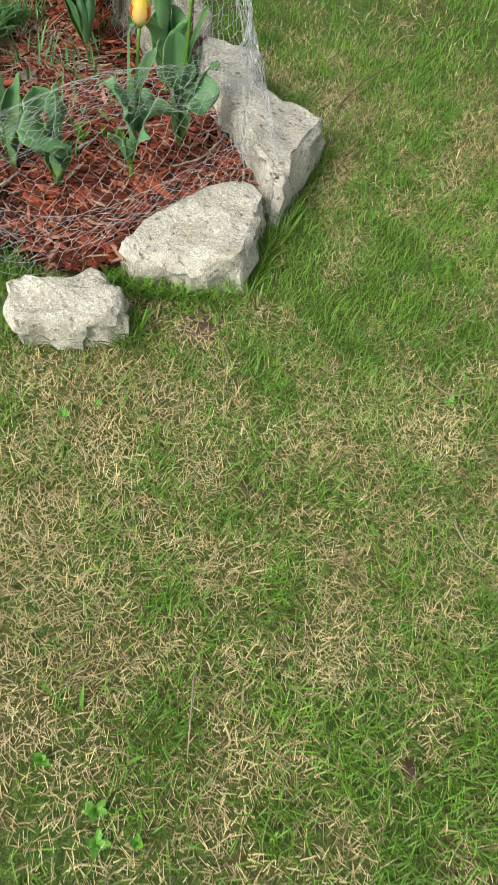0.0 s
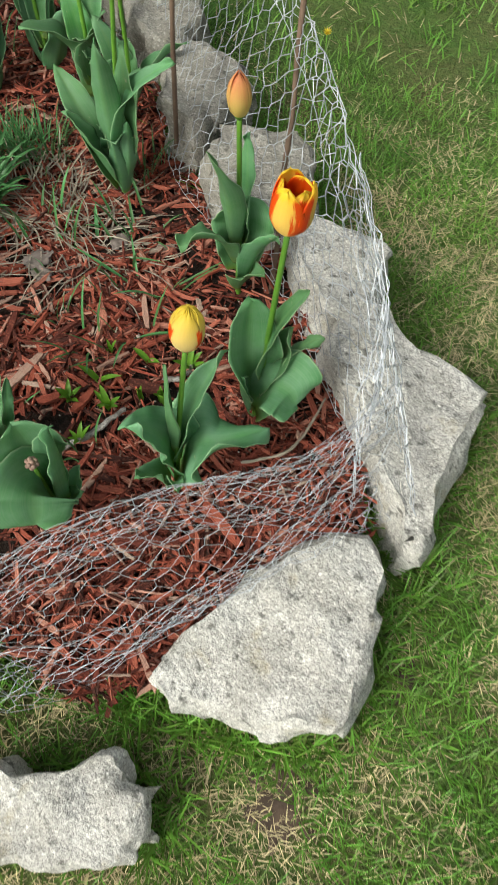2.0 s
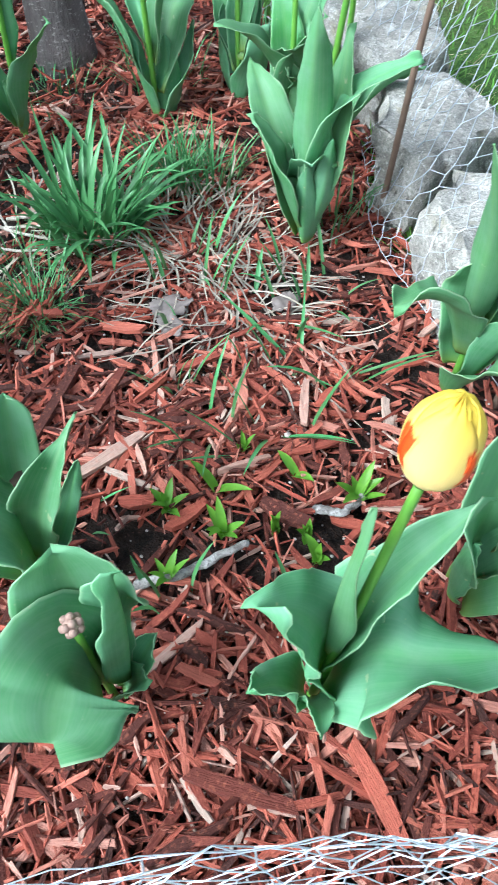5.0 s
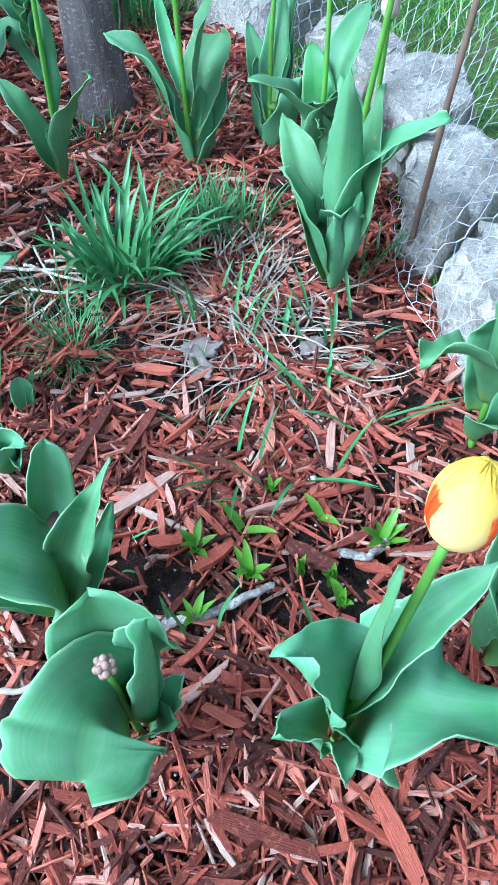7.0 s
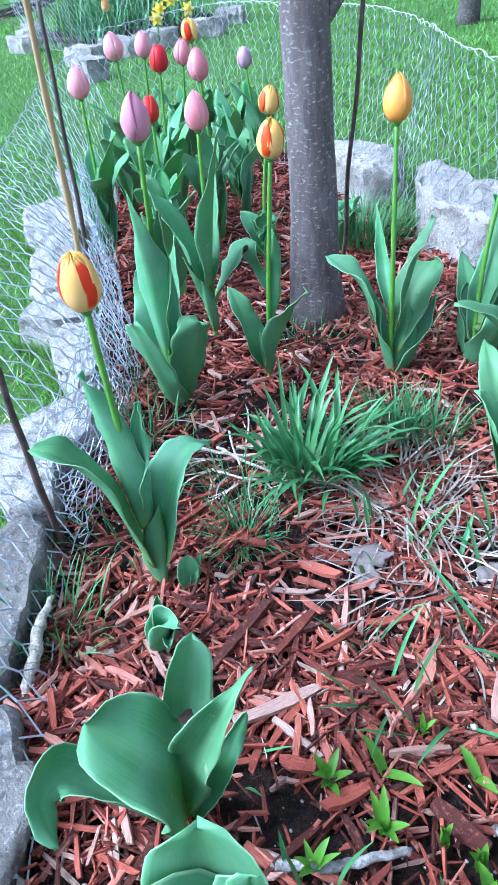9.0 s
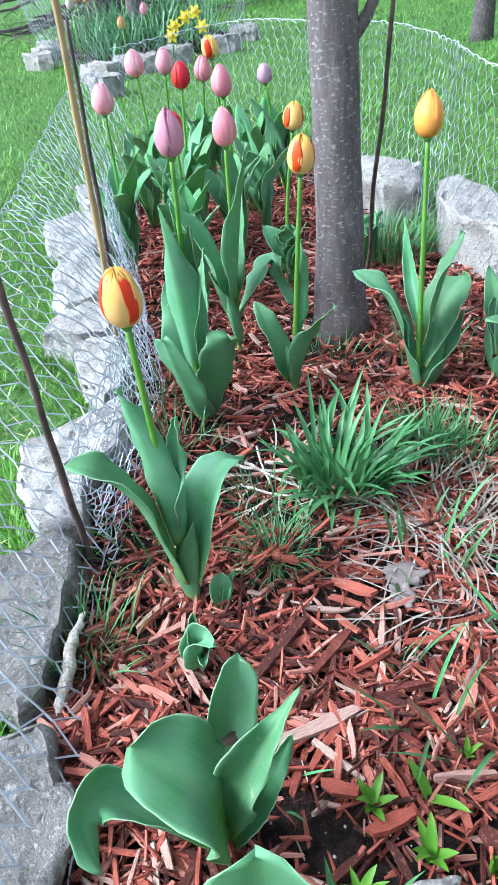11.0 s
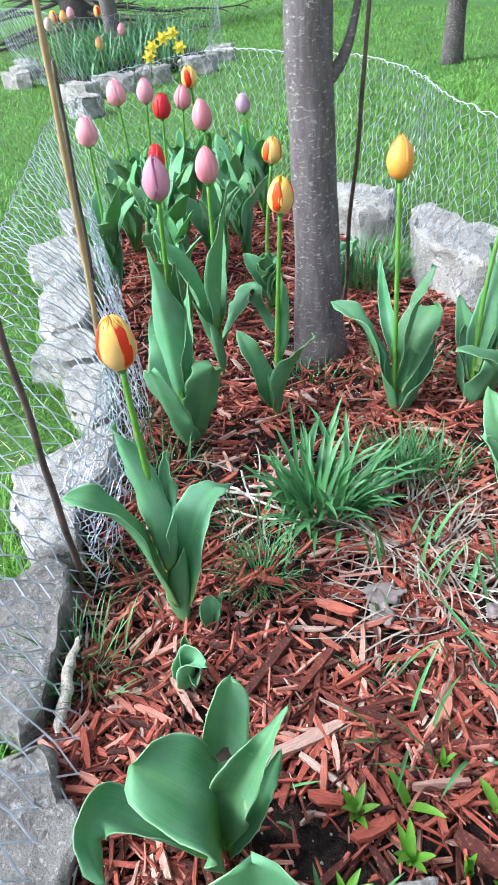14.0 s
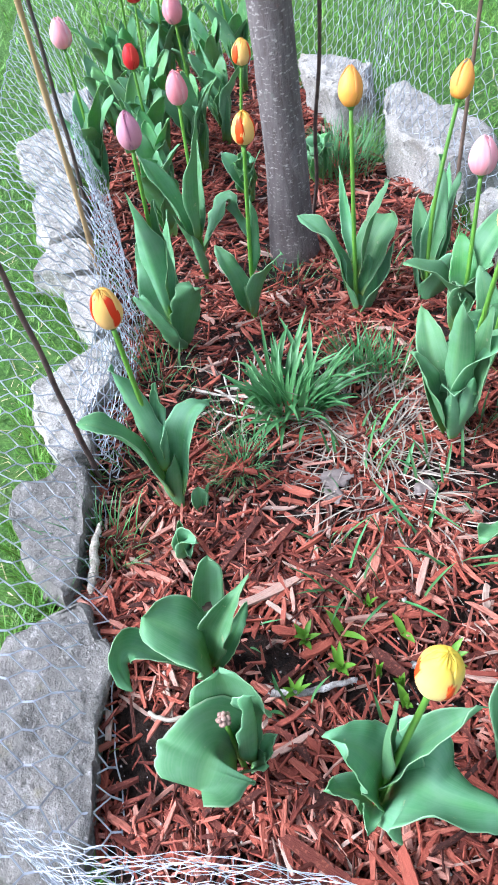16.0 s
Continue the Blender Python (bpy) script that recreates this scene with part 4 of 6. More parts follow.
def upright(seed, n, tall, wide):
    """Leaves of a tall crowded tulip, steep and gently arched."""
    r = random.Random(seed)
    a = r.uniform(0, 360)
    return [(a + k * 137 + r.uniform(-25, 25), tall * (1 - 0.09 * k) * r.uniform(0.85, 1.08), wide * r.uniform(0.85, 1.2), r.uniform(76, 88), r.uniform(8, 52),
             dict(cup=r.uniform(0.2, 0.5), wave=r.uniform(0.002, 0.005), twist=r.uniform(-0.4, 0.4), height=0.004 + 0.012 * k, seed=r.uniform(0, 9), material=LEAF if r.random() < 0.5 else LEAF_YOUNG)) for k in range(n)]


def formed(base, flower, kind, size, leaves, open_=0.2, spin=0.0, extra="in red mulch", stem_r=0.0032):
    """A tulip whose leaves each follow a line of places."""
    root = tulip(base, flower, kind, size, (), open_, spin, extra, stem_r)
    for points, width, face, kw in leaves:
        ob = part("leaf", sheet_mesh(root.matrix_basis.translation, points, width, face, **kw), root)
        solid = ob.modifiers.new("thickness", "SOLIDIFY")
        solid.thickness, solid.offset = 0.0008, 0
    return root


def S(*points, w, face, **kw):
    return ([Vector(p) for p in points], w, face, kw)


formed((-0.008, 1.153), (0.008, 1.196, 0.218), "yellow", (0.031, 0.046), [
    S((0.000, 1.156, -0.02), (0.018, 1.172, 0.048), (0.046, 1.184, 0.062), (0.085, 1.217, 0.060), w=0.100, face=(-0.2, 0.1, 1), cup=0.12, wave=0.011, seed=1.3, tip=1.6, late=0.30),
    S((-0.004, 1.158, 0.00), (-0.006, 1.158, 0.060), (-0.016, 1.148, 0.100), (-0.030, 1.129, 0.126), w=0.068, face=(0.5, 0.1, 0.9), cup=0.25, wave=0.007, seed=2.2, tip=1.8, roll=0.3, late=0.2),
    S((0.000, 1.163, 0.02), (0.011, 1.184, 0.100), (0.033, 1.226, 0.164), w=0.042, face=(-0.5, -0.6, 0.6), cup=0.55, wave=0.003, seed=3.0),
    S((-0.004, 1.160, 0.04), (-0.004, 1.163, 0.120), (0.000, 1.171, 0.196), w=0.024, face=(0.6, 0.5, 0.2), cup=0.7, wave=0.001, seed=4.0),
    S((-0.008, 1.150, -0.03), (-0.018, 1.130, 0.022), (-0.024, 1.111, 0.044), w=0.038, face=(0.2, 0.2, 1), cup=0.4, wave=0.004, seed=5.0),
    S((-0.004, 1.148, -0.03), (0.012, 1.132, 0.026), (0.022, 1.120, 0.034), w=0.022, face=(0, 0.3, 1), cup=0.4, wave=0.002, seed=6.0)], 0.03, 0.6, "in red mulch", 0.0028)
formed((0.035, 1.287), (0.060, 1.303, 0.287), "flamed", (0.036, 0.052), [
    S((0.034, 1.286, -0.02), (0.030, 1.284, 0.070), (0.026, 1.302, 0.146), w=0.062, face=(0.6, -0.35, 0.45), cup=0.55, wave=0.005, seed=1.4, tip=3.0, late=0.7),
    S((0.042, 1.290, 0.03), (0.054, 1.300, 0.110), (0.087, 1.298, 0.198), w=0.046, face=(-0.5, -0.4, 0.6), cup=0.4, wave=0.002, seed=2.4),
    S((0.042, 1.292, -0.01), (0.062, 1.302, 0.060), (0.070, 1.312, 0.112), w=0.052, face=(-0.5, -0.6, 0.4), cup=0.5, wave=0.003, seed=7.4, tip=2.6),
    S((0.040, 1.282, -0.04), (0.062, 1.276, 0.040), (0.084, 1.274, 0.048), (0.096, 1.270, 0.030), w=0.082, face=(0.15, -0.25, 0.95), cup=0.35, wave=0.006, seed=3.2, tip=3.2, late=0.6),
    S((0.050, 1.296, -0.01), (0.078, 1.311, 0.075), (0.102, 1.322, 0.099), w=0.026, face=(-0.5, -0.3, 0.8), cup=0.5, seed=4.3),
    S((0.032, 1.280, -0.05), (0.028, 1.268, 0.020), (0.034, 1.258, 0.068), w=0.036, face=(0.8, 0.1, 0.2), cup=0.8, wave=0.003, seed=5.1)],
    0.85, 0.2, "beside pale rocks", 0.0030)
formed((-0.064, 1.457), (-0.057, 1.457, 0.248), "bud", (0.024, 0.048), [
    S((-0.066, 1.450, 0.03), (-0.064, 1.434, 0.130), (-0.072, 1.409, 0.211), w=0.038, face=(0.2, 0.9, 0.2), cup=0.6, wave=0.002, seed=1.0),
    S((-0.060, 1.464, 0.03), (-0.058, 1.478, 0.110), (-0.066, 1.497, 0.168), w=0.036, face=(0.0, -0.9, 0.3), cup=0.6, wave=0.005, seed=2.0),
    S((-0.067, 1.452, 0.00), (-0.070, 1.424, 0.068), (-0.082, 1.396, 0.096), (-0.097, 1.372, 0.096), w=0.054, face=(0.1, 0.5, 0.9), cup=0.35, wave=0.005, seed=3.0),
    S((-0.062, 1.460, -0.02), (-0.060, 1.466, 0.045), (-0.060, 1.462, 0.102), w=0.082, face=(0.3, -0.75, 0.45), cup=0.30, wave=0.004, seed=4.0, tip=3.2, late=0.8),
    S((-0.052, 1.452, -0.03), (-0.026, 1.437, 0.055), (0.006, 1.422, 0.110), w=0.042, face=(-0.4, 0.5, 0.7), cup=0.4, wave=0.003, seed=6.0),
    S((-0.060, 1.450, -0.05), (-0.035, 1.427, 0.015), (-0.002, 1.405, 0.054), w=0.044, face=(-0.3, 0.4, 0.8), cup=0.5, wave=0.003, seed=5.0)], 0.0, 0.9, "and upright leaves")
formed((-0.308, 1.567), None, "none", (0, 0), [
    S((-0.310, 1.565, -0.06), (-0.334, 1.563, 0.020), (-0.372, 1.580, 0.065), (-0.405, 1.600, 0.088), w=0.062, face=(0.75, -0.35, 0.55), cup=0.35, wave=0.004, seed=1.2, tip=1.6),
    S((-0.310, 1.560, -0.05), (-0.330, 1.545, 0.020), (-0.352, 1.537, 0.076), w=0.050, face=(0.7, 0.2, 0.4), cup=0.6, wave=0.003, seed=5.5, tip=1.8),
    S((-0.302, 1.568, -0.02), (-0.278, 1.580, 0.090), (-0.222, 1.614, 0.134), w=0.050, face=(-0.4, -0.5, 0.8), cup=0.5, wave=0.003, seed=2.2),
    S((-0.304, 1.562, -0.02), (-0.297, 1.552, 0.090), (-0.288, 1.546, 0.186), w=0.048, face=(-0.2, 0.8, 0.2), cup=0.55, wave=0.003, seed=3.1),
    S((-0.302, 1.560, -0.07), (-0.297, 1.550, -0.020), (-0.293, 1.547, 0.036), w=0.040, face=(-0.2, 0.8, 0.3), cup=0.8, wave=0.001, seed=4.2),
    S((-0.298, 1.566, -0.06), (-0.282, 1.562, 0.000), (-0.276, 1.565, 0.062), w=0.040, face=(-0.6, 0.5, 0.3), cup=0.7, wave=0.001, seed=7.2),
    S((-0.300, 1.572, -0.02), (-0.285, 1.582, 0.070), (-0.290, 1.600, 0.150), w=0.056, face=(0.1, -0.8, 0.4), cup=0.4, wave=0.004, seed=6.2)], extra="standing upright")
nibbled = formed((-0.230, 1.106), None, "none", (0, 0), [
    S((-0.231, 1.106, -0.07), (-0.223, 1.103, -0.005), (-0.227, 1.097, 0.030), (-0.262, 1.068, 0.062), w=0.080, face=(0.35, 0.21, 0.9), cup=0.22, wave=0.006, seed=0.6, tip=3.4, bite=0.08, late=0.8),
    S((-0.231, 1.100, -0.06), (-0.252, 1.066, -0.018), (-0.276, 1.040, 0.004), (-0.266, 1.022, 0.004), (-0.240, 1.020, -0.014), w=0.037, face=(0.3, 0.5, 0.8), cup=0.28, wave=0.005, seed=1.6, tip=2.6, bite=0.1, late=0.4),
    S((-0.232, 1.110, -0.05), (-0.253, 1.134, 0.020), (-0.259, 1.154, 0.092), w=0.038, face=(0.75, -0.3, 0.4), cup=0.40, wave=0.002, seed=2.8, tip=3.2, late=0.8),
    S((-0.228, 1.110, -0.04), (-0.219, 1.130, 0.030), (-0.227, 1.180, 0.070), w=0.036, face=(0.3, -0.5, 0.8), cup=0.40, wave=0.007, seed=3.4),
    S((-0.226, 1.110, -0.06), (-0.220, 1.140, -0.010), (-0.224, 1.168, 0.030), w=0.026, face=(0.3, -0.5, 0.8), cup=0.5, wave=0.002, seed=4.4)],
    extra="and nibbled rippled edges")


def torn_hole(root, place, normal, wide, tall):
    """A ragged brown hole eaten into a leaf."""
    turn = Vector((0, 0, 1)).rotation_difference(Vector(normal)).to_matrix().to_4x4()
    n = 18
    verts = [Vector((0, 0, -0.0004))]
    for ring in (0.55, 1.0):
        for k in range(n):
            a = 2 * math.pi * k / n
            f = ring * (1 + 0.35 * noise.noise((math.cos(a) * 2, math.sin(a) * 2, ring)))
            verts.append(Vector((wide / 2 * f * math.cos(a), tall / 2 * f * math.sin(a), 0.0012 * (ring - 0.5))))
    faces = [(0, 1 + k, 1 + (k + 1) % n) for k in range(n)] + [(1 + k, 1 + n + k, 1 + n + (k + 1) % n, 1 + (k + 1) % n) for k in range(n)]
    foot = root.matrix_basis.translation
    part("torn_hole", mesh_of("torn_hole", verts, faces, DIRT, True), root, "dry brown hole eaten into the leaf", at=Matrix.Translation(Vector(place) - foot + Vector(normal).normalized() * 0.0016) @ turn)


torn_hole(nibbled, (-0.253, 1.134, 0.020), (0.75, -0.3, 0.4), 0.010, 0.015)
formed((-0.405, 1.175), None, "none", (0, 0), [
    S((-0.405, 1.175, -0.09), (-0.406, 1.175, -0.05), (-0.400, 1.177, -0.016), w=0.026, face=(0.8, -0.2, 0.2), cup=1.1, wave=0.001, seed=1.0),
    S((-0.400, 1.176, -0.09), (-0.388, 1.178, -0.040), (-0.366, 1.180, -0.032), w=0.030, face=(0.2, -0.6, 0.6), cup=1.3, wave=0.002, seed=2.0, tip=3.0),
    S((-0.398, 1.173, -0.09), (-0.385, 1.170, -0.062), (-0.372, 1.166, -0.060), w=0.022, face=(-0.3, 0.3, 0.8), cup=1.2, wave=0.001, seed=3.0)], extra="a short curled shoot")
formed((-0.118, 1.074), None, "none", (0, 0), [
    S((-0.120, 1.076, -0.03), (-0.130, 1.086, 0.045), (-0.139, 1.092, 0.108), w=0.080, face=(0.75, -0.25, 0.5), cup=0.45, wave=0.006, seed=1.1, tip=3.2, bite=0.2, late=0.8),
    S((-0.117, 1.070, -0.03), (-0.110, 1.058, 0.046), (-0.100, 1.042, 0.056), (-0.090, 1.026, 0.044), w=0.104, face=(0.35, 0.1, 0.9), cup=0.12, wave=0.010, seed=2.1, tip=3.6, bite=0.25, late=0.9),
    S((-0.106, 1.086, -0.03), (-0.101, 1.096, 0.060), (-0.100, 1.100, 0.122), w=0.038, face=(-0.6, -0.5, 0.2), cup=0.9, wave=0.003, seed=3.1, roll=0.6),
    S((-0.112, 1.078, -0.06), (-0.097, 1.085, -0.020), (-0.087, 1.089, -0.002), w=0.034, face=(-0.4, -0.2, 0.9), cup=0.6, wave=0.002, seed=4.1),
    S((-0.112, 1.082, -0.06), (-0.104, 1.100, -0.015), (-0.098, 1.112, 0.012), w=0.030, face=(-0.2, -0.6, 0.7), cup=0.6, wave=0.002, seed=5.0)], extra="round a withered bud")
BUD_STALK = [(-0.118, 1.074, -0.07), (-0.120, 1.075, 0.02), (-0.118, 1.075, 0.072)]
formed((-0.470, 1.203), (-0.488, 1.207, 0.257), "striped", (0.032, 0.048), [
    S((-0.472, 1.198, -0.05), (-0.477, 1.176, 0.060), (-0.492, 1.150, 0.106), (-0.510, 1.128, 0.114), w=0.050, face=(0.3, 0.5, 0.9), cup=0.40, wave=0.003, seed=1.0),
    S((-0.468, 1.210, -0.05), (-0.469, 1.240, 0.045), (-0.483, 1.272, 0.064), (-0.498, 1.300, 0.040), w=0.058, face=(0.35, -0.5, 0.8), cup=0.40, wave=0.003, seed=2.0),
    S((-0.472, 1.200, 0.00), (-0.484, 1.197, 0.095), (-0.503, 1.190, 0.172), w=0.046, face=(-0.5, 0.6, 0.2), cup=0.60, wave=0.003, seed=3.0),
    S((-0.463, 1.207, -0.08), (-0.459, 1.214, -0.020), (-0.460, 1.218, 0.030), w=0.038, face=(-0.6, -0.1, 0.3), cup=1.0, wave=0.001, seed=4.0),
    S((-0.474, 1.208, 0.02), (-0.478, 1.220, 0.085), (-0.482, 1.232, 0.135), w=0.026, face=(0.2, -0.8, 0.3), cup=0.6, seed=5.0)], 0.05, 1.5, "beside the wire")
SEEDLING = mulch_z(-0.447, 1.227)
formed((-0.447, 1.227), None, "none", (0, 0), [
    S((-0.447, 1.227, SEEDLING - 0.004), (-0.449, 1.229, SEEDLING + 0.020), (-0.450, 1.232, SEEDLING + 0.042), w=0.028, face=(0.8, -0.2, 0.5), cup=0.35, wave=0.001, seed=1.0, tip=2.6, late=0.5),
    S((-0.446, 1.229, SEEDLING - 0.004), (-0.446, 1.238, SEEDLING + 0.025), (-0.444, 1.246, SEEDLING + 0.044), w=0.010, face=(0.6, -0.4, 0.5), cup=0.5, wave=0.001, seed=2.0)], extra="only a small seedling")
formed((-0.777, 1.390), (-0.744, 1.390, 0.311), "mauve", (0.031, 0.051), [
    S((-0.772, 1.386, -0.02), (-0.752, 1.372, 0.130), (-0.726, 1.356, 0.243), w=0.060, face=(-0.3, 0.7, 0.2), cup=0.5, wave=0.003, seed=1.0),
    S((-0.772, 1.384, -0.09), (-0.742, 1.352, 0.000), (-0.712, 1.324, 0.090), w=0.078, face=(-0.3, 0.7, 0.3), cup=0.25, wave=0.003, seed=2.0, tip=2.4, late=0.5),
    S((-0.772, 1.392, -0.09), (-0.742, 1.402, -0.010), (-0.716, 1.416, 0.060), w=0.066, face=(-0.5, 0.2, 0.6), cup=0.3, wave=0.005, seed=3.0, tip=4, bite=0.4, late=0.9),
    S((-0.780, 1.388, -0.04), (-0.800, 1.386, 0.050), (-0.830, 1.390, 0.106), w=0.062, face=(0.5, -0.6, 0.4), cup=0.4, wave=0.003, seed=4.0),
    S((-0.770, 1.396, 0.02), (-0.752, 1.396, 0.120), (-0.745, 1.402, 0.205), w=0.042, face=(0.1, -0.8, 0.2), cup=0.6, wave=0.003, seed=5.0),
    S((-0.776, 1.396, -0.05), (-0.790, 1.420, 0.060), (-0.800, 1.440, 0.150), w=0.050, face=(0.3, -0.8, 0.3), cup=0.4, wave=0.003, seed=6.0)], 0.0, 0.4, "and broad lower leaves")
formed((-0.923, 1.542), (-0.934, 1.568, 0.259), "pink", (0.034, 0.053), [
    S((-0.920, 1.538, -0.05), (-0.922, 1.522, 0.000), (-0.924, 1.506, 0.060), w=0.038, face=(0.0, 0.8, 0.4), cup=0.5, wave=0.002, seed=1.0),
    S((-0.920, 1.546, 0.00), (-0.896, 1.556, 0.140), (-0.868, 1.564, 0.248), w=0.054, face=(-0.5, -0.6, 0.3), cup=0.5, wave=0.003, seed=2.0),
    S((-0.920, 1.546, -0.04), (-0.922, 1.590, 0.020), (-0.930, 1.626, 0.036), (-0.892, 1.642, -0.028), w=0.056, face=(-0.2, -0.5, 0.8), cup=0.3, wave=0.005, seed=3.0),
    S((-0.926, 1.540, -0.02), (-0.970, 1.520, 0.090), (-1.010, 1.500, 0.160), w=0.056, face=(0.5, 0.4, 0.6), cup=0.4, wave=0.003, seed=4.0),
    S((-0.918, 1.538, -0.08), (-0.908, 1.528, -0.030), (-0.905, 1.522, 0.020), w=0.030, face=(-0.2, 0.7, 0.4), cup=0.7, wave=0.001, seed=5.0),
    S((-0.930, 1.548, -0.01), (-0.950, 1.585, 0.090), (-0.962, 1.605, 0.170), w=0.046, face=(0.2, -0.8, 0.3), cup=0.4, wave=0.003, seed=6.0)], 0.0, 1.1, "by the young tree")
formed((-0.759, 1.541), (-0.735, 1.560, 0.252), "striped", (0.033, 0.046), [
    S((-0.762, 1.538, -0.08), (-0.786, 1.528, -0.010), (-0.818, 1.521, 0.040), w=0.054, face=(0.6, 0.0, 0.7), cup=0.35, wave=0.003, seed=1.0, tip=1.8),
    S((-0.754, 1.544, -0.08), (-0.722, 1.556, 0.010), (-0.680, 1.566, 0.064), w=0.054, face=(-0.6, -0.3, 0.7), cup=0.35, wave=0.003, seed=2.0, tip=1.8),
    S((-0.756, 1.545, 0.00), (-0.748, 1.552, 0.070), (-0.746, 1.562, 0.140), w=0.034, face=(-0.1, 0.8, 0.2), cup=0.7, wave=0.002, seed=3.0),
    S((-0.758, 1.536, -0.09), (-0.752, 1.530, -0.050), (-0.748, 1.528, -0.010), w=0.030, face=(-0.2, 0.7, 0.3), cup=0.8, wave=0.001, seed=4.0)],
    0.05, 0.3, "beside the trunk")
formed((-0.637, 1.681), (-0.656, 1.700, 0.280), "golden", (0.034, 0.054), [
    S((-0.642, 1.680, -0.06), (-0.680, 1.662, 0.040), (-0.736, 1.643, 0.074), w=0.054, face=(0.4, 0.2, 0.8), cup=0.35, wave=0.004, seed=1.0, tip=1.7),
    S((-0.634, 1.686, -0.02), (-0.628, 1.716, 0.080), (-0.636, 1.755, 0.124), w=0.044, face=(-0.2, -0.7, 0.5), cup=0.5, wave=0.003, seed=2.0),
    S((-0.636, 1.688, -0.06), (-0.644, 1.736, 0.020), (-0.652, 1.778, 0.050), w=0.072, face=(0.1, -0.8, 0.5), cup=0.25, wave=0.004, seed=3.0, tip=2.4, late=0.5),
    S((-0.630, 1.680, -0.10), (-0.628, 1.698, -0.040), (-0.642, 1.716, 0.004), w=0.048, face=(-0.3, 0.6, 0.4), cup=0.6, wave=0.001, seed=4.0),
    S((-0.628, 1.686, -0.10), (-0.618, 1.728, -0.040), (-0.634, 1.768, 0.004), w=0.044, face=(-0.5, -0.3, 0.6), cup=0.5, wave=0.002, seed=5.0),
    S((-0.642, 1.686, 0.00), (-0.690, 1.712, 0.060), (-0.722, 1.726, 0.132), w=0.026, face=(0.4, -0.6, 0.2), cup=0.6, wave=0.002, seed=6.0),
    S((-0.640, 1.678, -0.09), (-0.654, 1.672, -0.030), (-0.660, 1.670, 0.020), w=0.044, face=(0.4, 0.6, 0.4), cup=0.6, wave=0.002, seed=7.0)], 0.0, 0.8, "near the young tree")
tulip((-1.085, 1.765), (-1.078, 1.788, 0.216), "striped", (0.035, 0.046), wild(31, 6, 0.16, 60, 0.048), 0.1, 2.0, "behind the others")
formed((-0.575, 1.787), (-0.606, 1.868, 0.243), "golden", (0.033, 0.053), [
    S((-0.580, 1.784, -0.10), (-0.624, 1.806, -0.060), (-0.640, 1.836, 0.000), w=0.064, face=(0.5, 0.4, 0.4), cup=0.45, wave=0.002, seed=1.0, tip=2.2, late=0.4),
    S((-0.580, 1.792, -0.06), (-0.634, 1.834, -0.010), (-0.690, 1.876, 0.024), w=0.052, face=(0.6, -0.1, 0.6), cup=0.4, wave=0.003, seed=2.0),
    S((-0.576, 1.792, -0.03), (-0.592, 1.822, 0.050), (-0.619, 1.850, 0.134), w=0.046, face=(0.2, 0.8, 0.2), cup=0.6, wave=0.002, seed=3.0),
    S((-0.570, 1.792, -0.04), (-0.584, 1.840, 0.040), (-0.608, 1.888, 0.092), w=0.042, face=(-0.3, -0.7, 0.5), cup=0.5, wave=0.002, seed=4.0),
    S((-0.570, 1.784, -0.10), (-0.545, 1.790, -0.040), (-0.530, 1.800, 0.014), w=0.060, face=(-0.5, 0.4, 0.5), cup=0.4, wave=0.003, seed=5.0, tip=2.2, late=0.3),
    S((-0.578, 1.794, -0.06), (-0.606, 1.852, 0.030), (-0.634, 1.890, 0.100), w=0.056, face=(0.2, -0.8, 0.3), cup=0.4, wave=0.003, seed=6.0)], 0.05, 1.7, "beside grey rocks")
tulip((-1.045, 1.930), None, "none", (0, 0), wild(35, 6, 0.12, 20, 0.044), extra="behind the young tree")
tulip((-0.465, 1.755), (-0.481, 1.786, 0.198), "blush", (0.038, 0.053), wild(36, 7, 0.21, 100, 0.050), 0.05, 0.5, "beside grey rocks")
tulip((-0.325, 1.592), (-0.296, 1.618, 0.260), "striped", (0.033, 0.050), wild(37, 6, 0.19, 300, 0.044), 0.1, 0.1, "beside grey rocks")
tulip((-0.375, 1.720), (-0.352, 1.707, 0.174), "white", (0.018, 0.032), wild(38, 5, 0.18, 30, 0.042), 0.0, 0.1, "beside grey rocks")
for n, (spot, kind, size, lab) in enumerate([
        ((-1.307, 1.786, 0.257), "pink", (0.039, 0.060), "among the far tulips"), ((-1.322, 1.675, 0.195), "red", (0.032, 0.050), "among the far tulips"), ((-1.424, 1.578, 0.250), "blush", (0.042, 0.058), "against the wire"),
        ((-1.578, 1.832, 0.240), "red", (0.040, 0.056), "among the far tulips"), ((-1.847, 1.844, 0.248), "blush", (0.048, 0.064), "among the far tulips"), ((-1.797, 1.901, 0.246), "blush", (0.042, 0.060), "among the far tulips"),
        ((-1.805, 2.012, 0.212), "pink", (0.044, 0.062), "among the far tulips"), ((-1.806, 2.046, 0.256), "striped", (0.042, 0.054), "among the far tulips"), ((-1.630, 2.096, 0.197), "lilac", (0.036, 0.048), "at the far edge"), ((-1.560, 2.016, 0.070), "white", (0.030, 0.044), "fading at the far edge")]):
    r = random.Random(n + 60)
    tulip((spot[0] + r.uniform(-0.03, 0.03), spot[1] + r.uniform(-0.03, 0.03)), spot, kind, size, upright(n + 70, 8, 0.26, 0.062), 0.1, n * 0.7, lab)
